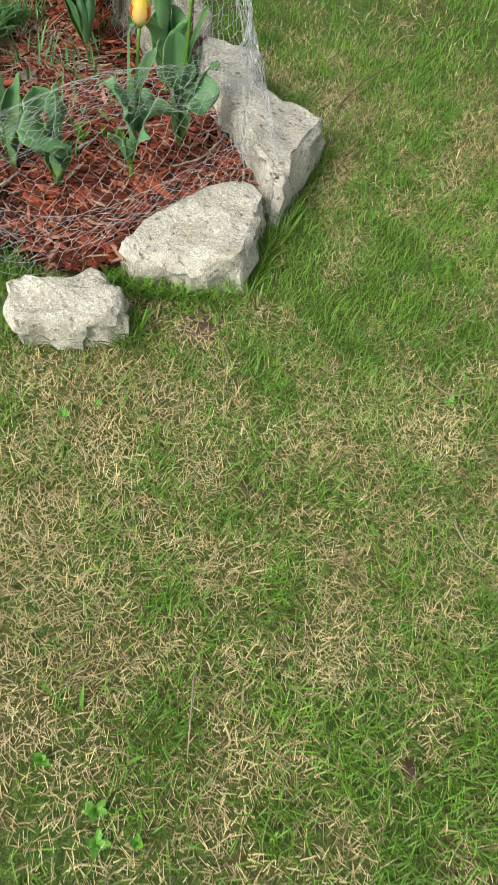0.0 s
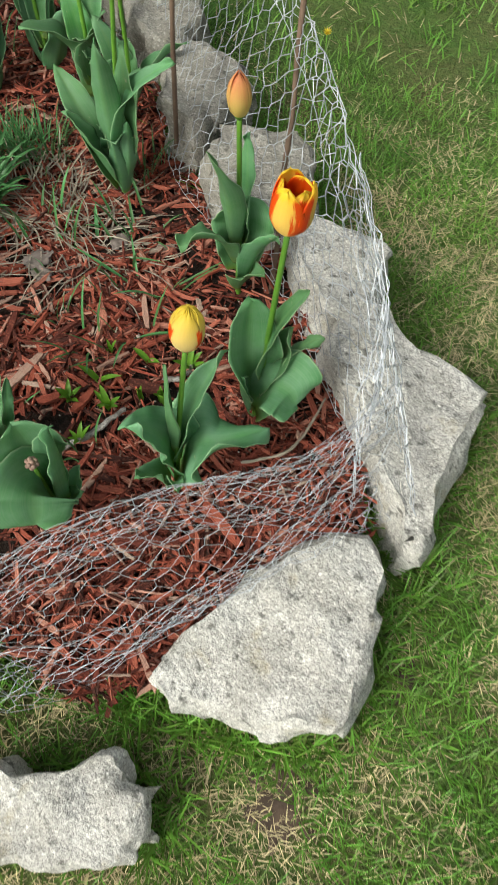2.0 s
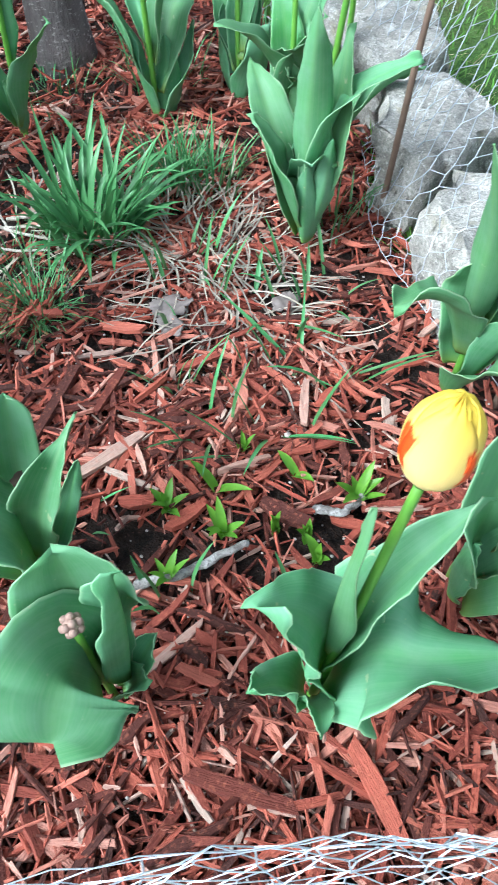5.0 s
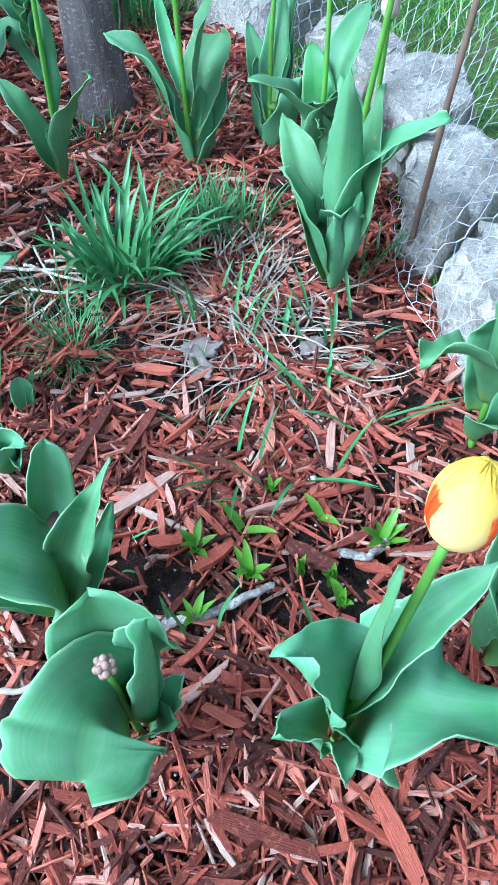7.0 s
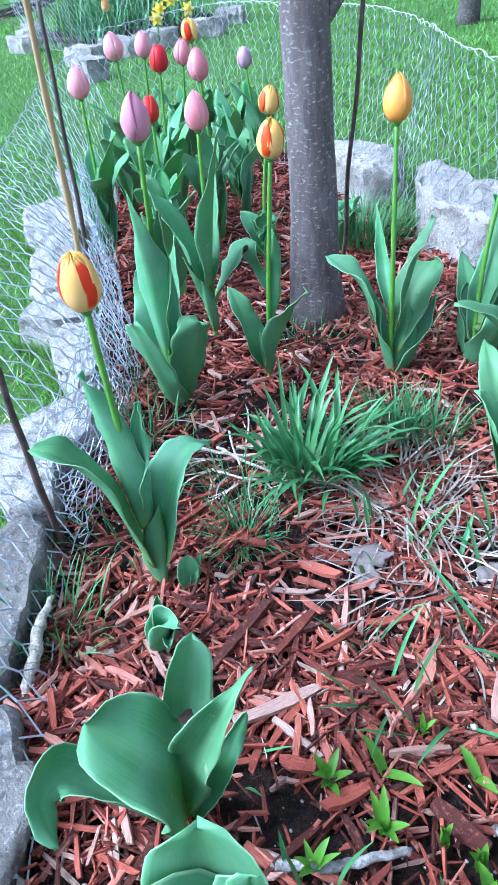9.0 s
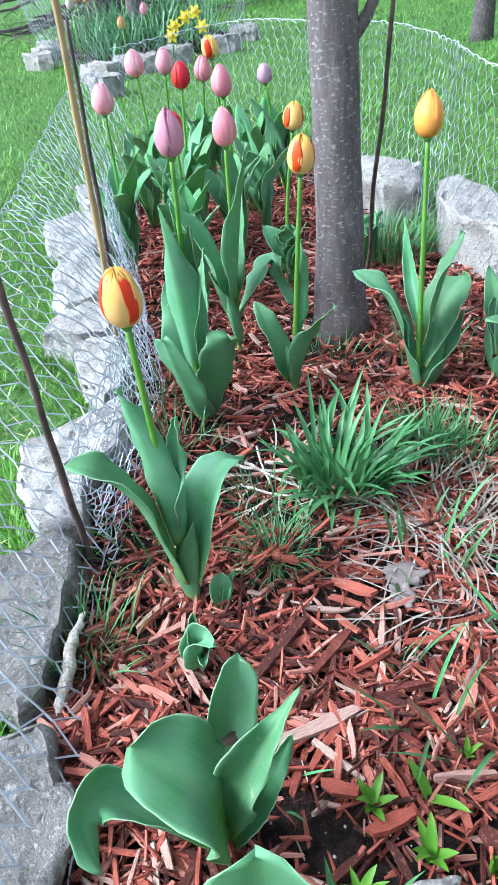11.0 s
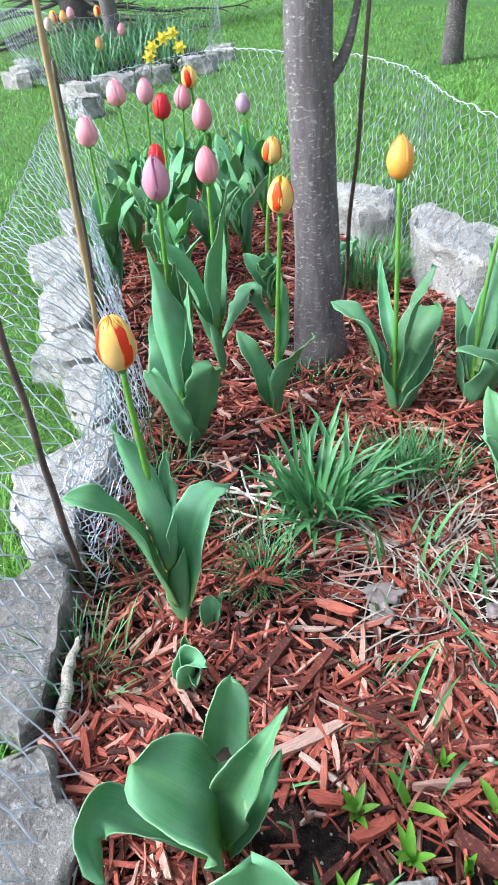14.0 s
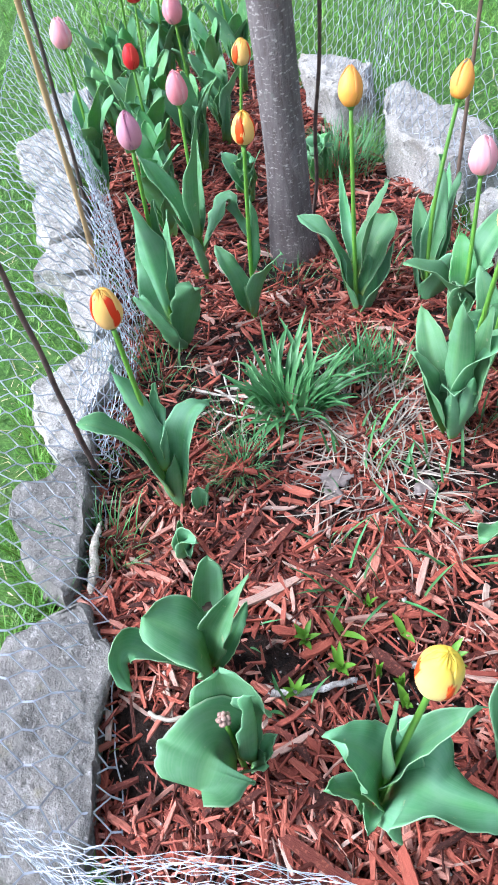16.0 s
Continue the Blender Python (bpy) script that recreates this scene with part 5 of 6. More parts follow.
for n, (x, y) in enumerate([(-1.42, 1.70), (-1.20, 1.62), (-1.12, 1.58), (-1.48, 1.78), (-1.62, 1.72), (-1.38, 1.90), (-1.55, 1.98)]):
    tulip((x, y), None, "none", (0, 0), upright(n + 90, 8, 0.25, 0.062), extra="among the far tulips")


# ---- small plants in the bed ----
def blades_mesh(name, rows, material, solid=False):
    """Arching blades in one mesh: rows of (x, y, z, azimuth, length, width, rise, bend)."""
    verts, faces = [], []
    for x, y, z, az, length, width, rise, bend in rows:
        a = radians(az)
        out, side = Vector((math.cos(a), math.sin(a), 0)), Vector((-math.sin(a), math.cos(a), 0))
        p = Vector((x, y, z))
        n0 = len(verts)
        ns = 7
        sway = 0.62 * math.sin(az * 1.7 + length * 400) if material is DRY else 0.0
        for i in range(ns + 1):
            s = i / ns
            e = radians(rise - bend * s ** 1.4)
            t = out * math.cos(e) + Vector((0, 0, math.sin(e))) + side * (sway * 2 * (s - 0.3))
            up = Vector((0, 0, math.cos(e))) - out * math.sin(e)
            w = width / 2 * (0.7 + 0.6 * s) * max(0.02, 1 - s ** 2.4)
            verts.extend([p - side * w + up * w * 0.5, p, p + side * w + up * w * 0.5])
            p = p + t * (length / ns)
        for i in range(ns):
            for k in range(2):
                q = n0 + i * 3 + k
                faces.append((q, q + 1, q + 4, q + 3))
    return mesh_of(name, verts, faces, material, True)


def sprout(x, y, n, length, width, label, seed, rise=55, material=SPROUT, name="lily_sprout", category="sprout"):
    r = random.Random(seed)
    root = new(name)
    root.matrix_basis = Matrix.Translation((x, y, mulch_z(x, y)))
    tagged(root, label, category, "sprouts in the mulch")
    for k in range(n):
        row = (0, 0, 0.002 + 0.004 * (k % 3), k * 360 / n + r.uniform(-20, 20), 0.82 * length * r.uniform(0.75, 1.1), width * r.uniform(0.8, 1.1), rise + r.uniform(-15, 20), r.uniform(10, 45))
        part("leaf", blades_mesh("leaf", [row], material), root)
    return root


SPROUTS = [
    (-0.190, 1.211, 7, 0.036, 0.010, 1), (-0.170, 1.249, 2, 0.050, 0.015, 2), (-0.137, 1.220, 6, 0.046, 0.011, 3), (-0.106, 1.248, 8, 0.032, 0.009, 4), (-0.080, 1.258, 7, 0.036, 0.010, 5),
    (-0.070, 1.317, 7, 0.044, 0.012, 6), (-0.126, 1.304, 2, 0.044, 0.013, 7), (-0.176, 1.296, 5, 0.026, 0.008, 8), (-0.146, 1.163, 6, 0.040, 0.010, 9), (-0.063, 1.247, 4, 0.036, 0.013, 10)]
for x, y, n, le, wi, sd in SPROUTS:
    rolled = sd in (4, 5, 10)
    sprout(x, y, n, le * 0.92, wi * 0.85, "dark green lily sprout still rolled up in red mulch" if rolled else "bright green young lily sprout coming through red mulch", sd, 84 if rolled else 58)


def clump(x, y, n, length, width, label, seed, spread, material=BLADE, rise=(50, 88), bend=(10, 70), name="grass_clump"):
    r = random.Random(seed)
    rows = []
    for k in range(n):
        az = r.uniform(0, 360)
        d = spread * r.random() ** 0.7
        px, py = d * math.cos(radians(az)), d * math.sin(radians(az))
        rows.append((px, py, mulch_z(x + px, y + py) - mulch_z(x, y) + (0.006 if material is DRY else -0.004), az + r.uniform(-40, 40), length * r.uniform(0.5, 1.1), width * r.uniform(0.7, 1.15), r.uniform(*rise), r.uniform(*bend)))
    return thing(name, blades_mesh(name, rows, material), label, "grass", kind="stuff", at=Matrix.Translation((x, y, mulch_z(x, y))))


def lily_clump(x, y, n, length, width, seed):
    r = random.Random(seed)
    root = new("lily_clump")
    root.matrix_basis = Matrix.Translation((x, y, mulch_z(x, y)))
    tagged(root, "dark green clump of arching strap-like lily leaves in the mulch", "plant")
    for k in range(n):
        az = r.uniform(0, 360)
        d = 0.050 * r.random() ** 0.6
        row = (d * math.cos(radians(az)), d * math.sin(radians(az)), -0.004, az + r.uniform(-85, 85), length * r.uniform(0.45, 1.1), width * r.uniform(0.75, 1.2), r.uniform(68, 92) - 350 * d, r.uniform(15, 110))
        part("leaf", blades_mesh("leaf", [row], BLADE), root)


lily_clump(-0.520, 1.446, 110, 0.135, 0.0092, 1)
clump(-0.512, 1.577, 150, 0.080, 0.0028, "fine green grass tuft growing in the mulch", 2, 0.035)
clump(-0.470, 1.600, 60, 0.090, 0.0035, "green grass tuft growing in the mulch", 12, 0.04)
clump(-0.472, 1.312, 170, 0.055, 0.0016, "fine mossy grass tuft in the mulch", 3, 0.035, rise=(20, 85), bend=(10, 80))
clump(-0.500, 1.335, 14, 0.060, 0.0035, "green grass tuft in the mulch", 4, 0.03)
clump(-0.560, 1.205, 40, 0.070, 0.0022, "fine green grass along the wire", 5, 0.06)
clump(-0.480, 1.085, 90, 0.085, 0.0024, "fine green grass along the wire", 6, 0.05)
clump(-0.720, 1.300, 60, 0.075, 0.0024, "fine green grass along the wire", 7, 0.08)
clump(-0.880, 1.390, 60, 0.085, 0.0024, "fine green grass along the wire", 8, 0.08)
clump(-1.060, 2.000, 320, 0.105, 0.0030, "dense green grass tuft beside the rocks", 9, 0.085)
clump(-0.640, 1.930, 60, 0.060, 0.0026, "short green grass beside the rocks", 29, 0.05)
clump(-0.300, 1.620, 24, 0.075, 0.0035, "green grass by the grey rocks", 10, 0.05)
clump(-0.255, 1.500, 10, 0.085, 0.0050, "green grass shoots in the mulch", 11, 0.05, rise=(40, 85))
clump(-0.360, 1.420, 8, 0.080, 0.0060, "green grass shoots in the mulch", 13, 0.05, rise=(60, 88), bend=(5, 40))
clump(-0.290, 1.320, 6, 0.070, 0.0050, "green grass shoots in the mulch", 14, 0.03, rise=(60, 88), bend=(5, 40))
clump(-0.200, 1.400, 6, 0.080, 0.0040, "green grass shoots in the mulch", 15, 0.05, rise=(30, 80), bend=(5, 40))
clump(-0.450, 1.510, 95, 0.095, 0.0028, "pale dry grass lying round the lily clump", 16, 0.09, DRY, (2, 25), (5, 40), "dry_grass")
clump(-0.360, 1.480, 90, 0.105, 0.0028, "pale dry grass lying on the mulch", 17, 0.10, DRY, (2, 18), (5, 30), "dry_grass")
clump(-0.600, 1.405, 40, 0.105, 0.0034, "pale dry grass lying on the mulch", 18, 0.06, DRY, (2, 16), (5, 30), "dry_grass")
clump(-0.280, 1.430, 55, 0.100, 0.0028, "pale dry grass lying on the mulch", 19, 0.10, DRY, (2, 16), (5, 30), "dry_grass")


clump(-0.265, 1.455, 5, 0.100, 0.0062, "long bluish green grass blades arching over the mulch", 31, 0.05, rise=(25, 75), bend=(10, 60))
clump(-0.160, 1.420, 5, 0.095, 0.0055, "long bluish green grass blades arching over the mulch", 32, 0.06, rise=(15, 70), bend=(10, 60))
clump(-0.400, 1.470, 8, 0.100, 0.0060, "long bluish green grass blades arching over the mulch", 33, 0.05, rise=(50, 85), bend=(10, 60))
clump(-0.140, 1.150, 4, 0.090, 0.0060, "green grass shoots among the lily sprouts", 21, 0.03, rise=(60, 88), bend=(5, 50))
clump(-0.215, 1.290, 6, 0.080, 0.0050, "green grass shoots in the mulch", 22, 0.03, rise=(45, 85), bend=(5, 50))
clump(-0.255, 1.170, 5, 0.075, 0.0035, "thin green grass shoots in the mulch", 23, 0.03, rise=(40, 85), bend=(10, 60))
clump(-0.170, 1.335, 7, 0.090, 0.0045, "green grass shoots in the mulch", 24, 0.04, rise=(20, 80), bend=(5, 50))
clump(-0.050, 1.200, 5, 0.060, 0.0040, "green grass shoots in the mulch", 25, 0.03, rise=(30, 80), bend=(10, 50))
clump(-0.560, 1.350, 50, 0.060, 0.0022, "fine green grass tuft in the mulch", 26, 0.04, rise=(30, 88))
clump(-0.800, 1.640, 40, 0.060, 0.0026, "fine green grass tuft in the mulch", 27, 0.06, rise=(30, 88))
clump(-0.700, 1.760, 50, 0.080, 0.0028, "fine green grass tuft in the mulch", 28, 0.06, rise=(40, 88))


# ---- loose things on the mulch ----
def lying_stick(label, a, b, r, material, name="stick", bend=0.01, taper=False):
    p, q = Vector(on(*a)), Vector(on(*b))
    mid = p.lerp(q, 0.5) + Vector((bend, -bend, bend * 0.4))
    n = 22
    kink = [noise.noise_vector((k * 0.55, a[0] * 30, a[1] * 20)) * r * 0.55 for k in range(n)]
    line = [spline([p, mid, q], k / (n - 1)) - p + kink[k] for k in range(n)]
    shape = [max(0.12, math.sin(math.pi * (0.04 + 0.92 * k / (n - 1)))) ** 0.7 if taper else 1 - 0.35 * k / (n - 1) for k in range(n)]
    v, f = tube(line, [r * shape[k] * (1 + 0.35 * noise.noise((k * 0.8, a[0] * 30, 2))) for k in range(n)], 10)
    v = [Vector(w) + noise.noise_vector(Vector(w) * 300) * r * 0.22 for w in v]
    return thing(name, mesh_of(name, v, f, material, True), label, "stick", at=Matrix.Translation(p))


lying_stick("weathered grey stick lying on the mulch", (-0.166, 1.140, 0.008), (-0.115, 1.224, 0.012), 0.0046, DRIFT, bend=0.003)
lying_stick("short weathered stick lying on the mulch", (-0.092, 1.285, 0.008), (-0.066, 1.325, 0.010), 0.0040, DRIFT)
lying_stick("bleached splinter of wood leaning on a rock", (-0.414, 1.034, 0.004), (-0.497, 1.098, 0.036), 0.0066, BLEACHED, "wood_splinter", 0.006, True)
lying_stick("pale dry stalk lying on the mulch", (-0.235, 1.02, 0.006), (-0.205, 1.095, 0.006), 0.0028, DRY, bend=0.014)
lying_stick("pale curved stalk lying on the mulch", (0.045, 1.215, 0.008), (0.113, 1.338, 0.020), 0.0022, DRY, bend=0.022)
for a, b, r in [((-0.66, 1.345), (-0.575, 1.410), 0.0042), ((-0.635, 1.375), (-0.545, 1.400), 0.0036), ((-0.62, 1.395), (-0.590, 1.440), 0.0044), ((-0.60, 1.345), (-0.530, 1.385), 0.0030), ((-0.655, 1.405), (-0.575, 1.375), 0.0026)]:
    lying_stick("pale bleached stalk lying on the mulch", (*a, 0.008), (*b, 0.011), r * 0.65, BLEACHED, "dry_stalk", 0.004)


def dead_leaf(x, y, size, label, seed):
    r = random.Random(seed)
    verts, faces = [], []
    n = 14
    for i in range(n + 1):
        for k in range(n + 1):
            u, v = i / n * 2 - 1, k / n * 2 - 1
            rad = 1 + 0.10 * math.sin(5 * math.atan2(v, u) + seed)
            verts.append((u * size * 0.8 * rad, v * size * 0.6 * rad, 0.010 + size * 0.16 * noise.noise((u * 2.2 + seed, v * 2.2, 1)) + 0.08 * size * u * u))
    m = n + 1
    for i in range(n):
        for k in range(n):
            u, v = (i + 0.5) / n * 2 - 1, (k + 0.5) / n * 2 - 1
            if u * u + v * v < 0.9 + 0.25 * noise.noise((u * 4, v * 4, seed)):
                faces.append((i * m + k, i * m + k + 1, (i + 1) * m + k + 1, (i + 1) * m + k))
    ob = thing("dead_leaf", mesh_of("dead_leaf", verts, faces, DRY_LEAF, True), label, "leaf", at=Matrix.Translation((x, y, mulch_z(x, y))) @ pose(0, 0, 0, 0, 0, r.uniform(0, 360)))
    ob.modifiers.new("thickness", "SOLIDIFY").thickness = 0.0008
    return ob


dead_leaf(-0.356, 1.397, 0.029, "crumpled grey dead leaf on the mulch", 1)
dead_leaf(-0.336, 1.376, 0.022, "crumpled grey dead leaf on the mulch", 2)
dead_leaf(-0.262, 1.474, 0.022, "crumpled grey dead leaf on the mulch", 4)


def withered_bud():
    """A dry cluster of small round seed heads on a stalk."""
    skin = plain("withered_bud", (0.36, 0.24, 0.19), (0.20, 0.12, 0.09), 90, 0.8, 0.3)
    meshes = []
    for radius in (0.0052, 0.0026):
        b = bmesh.new()
        bmesh.ops.create_icosphere(b, subdivisions=2, radius=radius)
        v, f = [q.co * (1 + 0.15 * noise.noise(q.co * 400)) for q in b.verts], [tuple(w.index for w in face.verts) for face in b.faces]
        meshes.append(mesh_of("seed_head", v, f, skin, True))
        b.free()
    top = Vector(BUD_STALK[-1])
    ob = thing("withered_bud", meshes[0], "small brown withered bud on a stalk inside the leaves", "bud", at=Matrix.Translation(top))
    for k in range(14):
        turn, high = k * 2.4, 1 - 2 * (k + 0.5) / 14
        flat = math.sqrt(1 - high * high)
        part("seed_head", meshes[1], ob, at=Matrix.Translation(Vector((flat * math.cos(turn), flat * math.sin(turn), high)) * 0.0052))
    s, g = tube([Vector(p) - top for p in BUD_STALK], [0.0032, 0.0028, 0.0024], 8)
    part("stem", mesh_of("stem", s, g, STEM, True), ob, "green stem")


withered_bud()

# ---- lawn grass ----
PALE_ROCKS = [r[0] for r in ROCKS]


def field(n, x0, x1, y0, y1, tall, width, lie, seed, green=None, keep=None):
    """Blades scattered on the lawn outside the bed, as arrays: foot, azimuth, length, width, lean."""
    g = np.random.default_rng(seed)
    x, y = g.uniform(x0, x1, n), g.uniform(y0, y1, n)
    ok = ~inside_many(x, y, BED)
    rim = np.minimum(np.minimum(x - x0, x1 - x), np.minimum(y - y0, y1 - y))
    ok &= g.random(n) < rim / 0.35
    for poly in PALE_ROCKS:
        ok &= ~inside_many(x, y, poly)
    if keep:
        near = np.zeros(n, dtype=bool)
        for poly in PALE_ROCKS:
            cx, cy = sum(p[0] for p in poly) / len(poly), sum(p[1] for p in poly) / len(poly)
            near |= inside_many(cx + (x - cx) / keep, cy + (y - cy) / keep, poly)
        ok &= near
    x, y = x[ok], y[ok]
    if green is not None:
        patch = np.array([0.5 + 0.34 * noise.noise((a * 3.2, b * 3.2, 7.7)) + 0.46 * noise.noise((a * 13, b * 13, 3.1)) + 0.20 * noise.noise((a * 34, b * 34, 5.1)) for a, b in zip(x, y)])
        patch += 0.16 * np.clip(-x - 0.3, 0, 1.6) + 0.12 * (y - 0.9) - 0.02 + g.normal(0, 0.15, len(x))
        ok = (patch > 0.51) if green else (patch < 0.60)
        x, y = x[ok], y[ok]
    z = np.array([lawn_z(a, b) for a, b in zip(x, y)])
    m = len(x)
    return x, y, z, g.uniform(0, 2 * np.pi, m), tall * g.uniform(0.45, 1.2, m), width * g.uniform(0.7, 1.2, m), g.uniform(*lie, m)


def grass(name, fields, material, label, kind_of):
    x, y, z, az, le, wi, lean = [np.concatenate(c) for c in zip(*fields)]
    m = len(x)
    out = np.stack([np.cos(az), np.sin(az), np.zeros(m)], 1)
    side = np.stack([-np.sin(az), np.cos(az), np.zeros(m)], 1)
    up = np.array([0, 0, 1.0])
    foot = np.stack([x, y, z - 0.004], 1)
    rows = []
    for s, w in ((0, 0.8), (0.4, 1.0), (0.75, 0.7)):
        h = le[:, None] * (np.cos(lean)[:, None] * s * up * (1 - 0.25 * s) + np.sin(lean)[:, None] * out * s + out * 0.30 * s * s)
        rows += [foot + h - side * (wi * w / 2)[:, None], foot + h + side * (wi * w / 2)[:, None]]
    rows.append(foot + le[:, None] * (np.cos(lean)[:, None] * up * 0.78 + np.sin(lean)[:, None] * out + out * 0.32))
    verts = np.stack(rows, 1).reshape(-1, 3)
    b = (np.arange(m) * 7)[:, None]
    quads = np.concatenate([b + [0, 1, 3, 2], b + [2, 3, 5, 4]], 0)
    tris = b + [4, 5, 6]
    me = bpy.data.meshes.new(name)
    me.vertices.add(len(verts))
    me.vertices.foreach_set("co", verts.ravel())
    loops = np.concatenate([quads.ravel(), tris.ravel()])
    me.loops.add(len(loops))
    me.loops.foreach_set("vertex_index", loops.astype(np.int32))
    starts = np.concatenate([np.arange(len(quads)) * 4, len(quads) * 4 + np.arange(len(tris)) * 3])
    me.polygons.add(len(starts))
    me.polygons.foreach_set("loop_start", starts.astype(np.int32))
    me.update(calc_edges=True)
    me.materials.append(material)
    return thing(name, me, label, kind_of, kind="stuff")


grass("lawn_grass", [
    field(160000, -0.40, 1.10, -0.05, 2.10, 0.034, 0.0016, (0.1, 1.0), 1, True),
    field(40000, 0.10, 1.60, 1.90, 3.60, 0.036, 0.0022, (0.1, 0.9), 11, True),
    field(34000, -2.70, -0.30, 0.20, 1.95, 0.036, 0.0024, (0.1, 0.8), 2, True),
    field(50000, -2.90, 0.40, 1.95, 4.20, 0.042, 0.0028, (0.1, 0.8), 3, True),
    field(60000, -7.50, -2.00, -0.50, 7.00, 0.042, 0.0042, (0.1, 0.8), 4),
    field(16000, -3.00, 5.00, -4.00, 6.00, 0.036, 0.0040, (0.1, 0.9), 14, True),
    field(24000, -14.0, -6.00, -2.00, 12.0, 0.060, 0.0090, (0.1, 0.8), 15),
], GRASS, "short green lawn grass growing in patches", "grass")
grass("tall_grass_tufts", [
    field(320000, -2.10, 0.45, 0.55, 2.50, 0.058, 0.0022, (0.05, 0.6), 5, None, 1.30),
], GRASS, "longer green grass along the foot of the rocks", "grass")
grass("dead_grass", [
    field(225000, -0.40, 1.10, -0.05, 2.10, 0.024, 0.0011, (0.5, 1.5), 6, False),
    field(24000, 0.10, 1.60, 1.90, 3.60, 0.034, 0.0020, (0.4, 1.5), 12, False),
    field(16000, -2.70, 0.40, 0.20, 3.60, 0.032, 0.0018, (0.6, 1.5), 7, False),
    field(12000, -3.00, 5.00, -4.00, 6.00, 0.032, 0.0030, (0.5, 1.5), 16, False),
], STRAW, "straw coloured dead grass lying in the lawn", "grass")


# ---- small things on the lawn ----
def lawn_stick(label, points, r, material, name="stick"):
    pts = [Vector((x, y, lawn_z(x, y) + h)) for x, y, h in points]
    line = [spline(pts, k / 15) - pts[0] for k in range(16)]
    v, f = tube(line, [r * (1.1 - 0.6 * k / 15) * (1 + 0.2 * noise.noise((k * 0.8, r * 900, 1))) for k in range(16)], 7)
    return thing(name, mesh_of(name, v, f, material, True), label, "stick", at=Matrix.Translation(pts[0]))


lawn_stick("thin brown twig lying on the lawn", [(0.285, 1.595, 0.012), (0.320, 1.705, 0.028), (0.375, 1.810, 0.035)], 0.0024, TWIG_PALE, "twig")
lawn_stick("bleached bent twig lying on the lawn", [(0.703, 0.668, 0.02), (0.728, 0.632, 0.025), (0.766, 0.615, 0.028)], 0.0015, DRY, "twig")
lawn_stick("pale dry stalk lying on the lawn", [(0.440, 0.345, 0.025), (0.452, 0.305, 0.03), (0.466, 0.258, 0.025)], 0.0013, DRY, "dry_stalk")
lawn_stick("pale dry stalk lying on the lawn", [(0.62, 0.90, 0.025), (0.66, 0.88, 0.03), (0.70, 0.91, 0.025)], 0.0013, DRY, "dry_stalk")


def bare_patch(x, y, size, seed):
    verts, faces = [(0, 0, 0.006)], []
    n = 40
    for ring in (0.4, 0.75, 1.0):
        for k in range(n):
            a = 2 * math.pi * k / n
            r = size * ring * (1 + 0.5 * noise.noise((math.cos(a) * 1.6 + seed, math.sin(a) * 1.6, 1)) + 0.45 * noise.noise((math.cos(a) * 6 + seed, math.sin(a) * 6, 2)))
            px, py = r * math.cos(a), r * math.sin(a)
            verts.append((px, py, lawn_z(x + px, y + py) - lawn_z(x, y) + 0.006 * (1 - ring) - 0.001 + 0.008 * noise.noise((px * 60, py * 60, seed))))
    for k in range(n):
        q = (k + 1) % n
        faces.append((0, 1 + k, 1 + q))
        for ring in range(2):
            o = 1 + ring * n
            faces.append((o + k, o + n + k, o + n + q, o + q))
    return thing("bare_earth_patch", mesh_of("bare_earth_patch", verts, faces, DIRT, True), "small bare brown earth patch in the lawn", "earth", at=Matrix.Translation((x, y, lawn_z(x, y))))


bare_patch(0.244, 0.896, 0.042, 1)
bare_patch(0.318, 1.060, 0.025, 3)
bare_patch(0.715, 0.335, 0.018, 5)
bare_patch(0.42, 0.62, 0.020, 7)


def weed(x, y, n, size, seed):
    r = random.Random(seed)
    root = new("lawn_weed")
    root.matrix_basis = Matrix.Translation((x, y, lawn_z(x, y)))
    tagged(root, "small bright green broad-leaved weed in the lawn", "weed", "weeds in the lawn")
    for k in range(n):
        me = leaf_mesh(k * 360 / n + r.uniform(-20, 20), size * r.uniform(0.8, 1.2), size * 0.5, r.uniform(30, 70), r.uniform(20, 60), cup=0.2, wave=0.001, material=WEED, seed=r.uniform(0, 9), tip=3.2)
        part("leaf", me, root)


for k, (x, y, n, size) in enumerate([(0.391, 0.177, 5, 0.030), (0.445, 0.165, 4, 0.026), (0.405, 0.149, 4, 0.030), (0.312, 0.204, 5, 0.028), (0.664, 0.887, 4, 0.026), (0.152, 0.675, 4, 0.024), (0.116, 0.637, 4, 0.026), (0.403, 0.815, 4, 0.024), (0.60, 0.62, 3, 0.022)]):
    weed(x, y, n, size * 0.62, k)


def dandelion(x, y):
    root = new("dandelion")
    root.matrix_basis = Matrix.Translation((x, y, lawn_z(x, y)))
    tagged(root, "single small yellow dandelion in the lawn", "flower")
    v, f = tube([(0, 0, 0), (0.002, 0, 0.02), (0.002, 0.001, 0.042)], 0.0012, 6)
    part("stem", mesh_of("stem", v, f, STEM, True), root)
    rows = [(0.002, 0.001, 0.042, k * 15, 0.008 + 0.002 * (k % 3), 0.0022, 15 + 20 * (k % 3), 10) for k in range(24)]
    part("blossom", blades_mesh("blossom", rows, PETALS["daffodil"]), root)


dandelion(-0.159, 2.043)


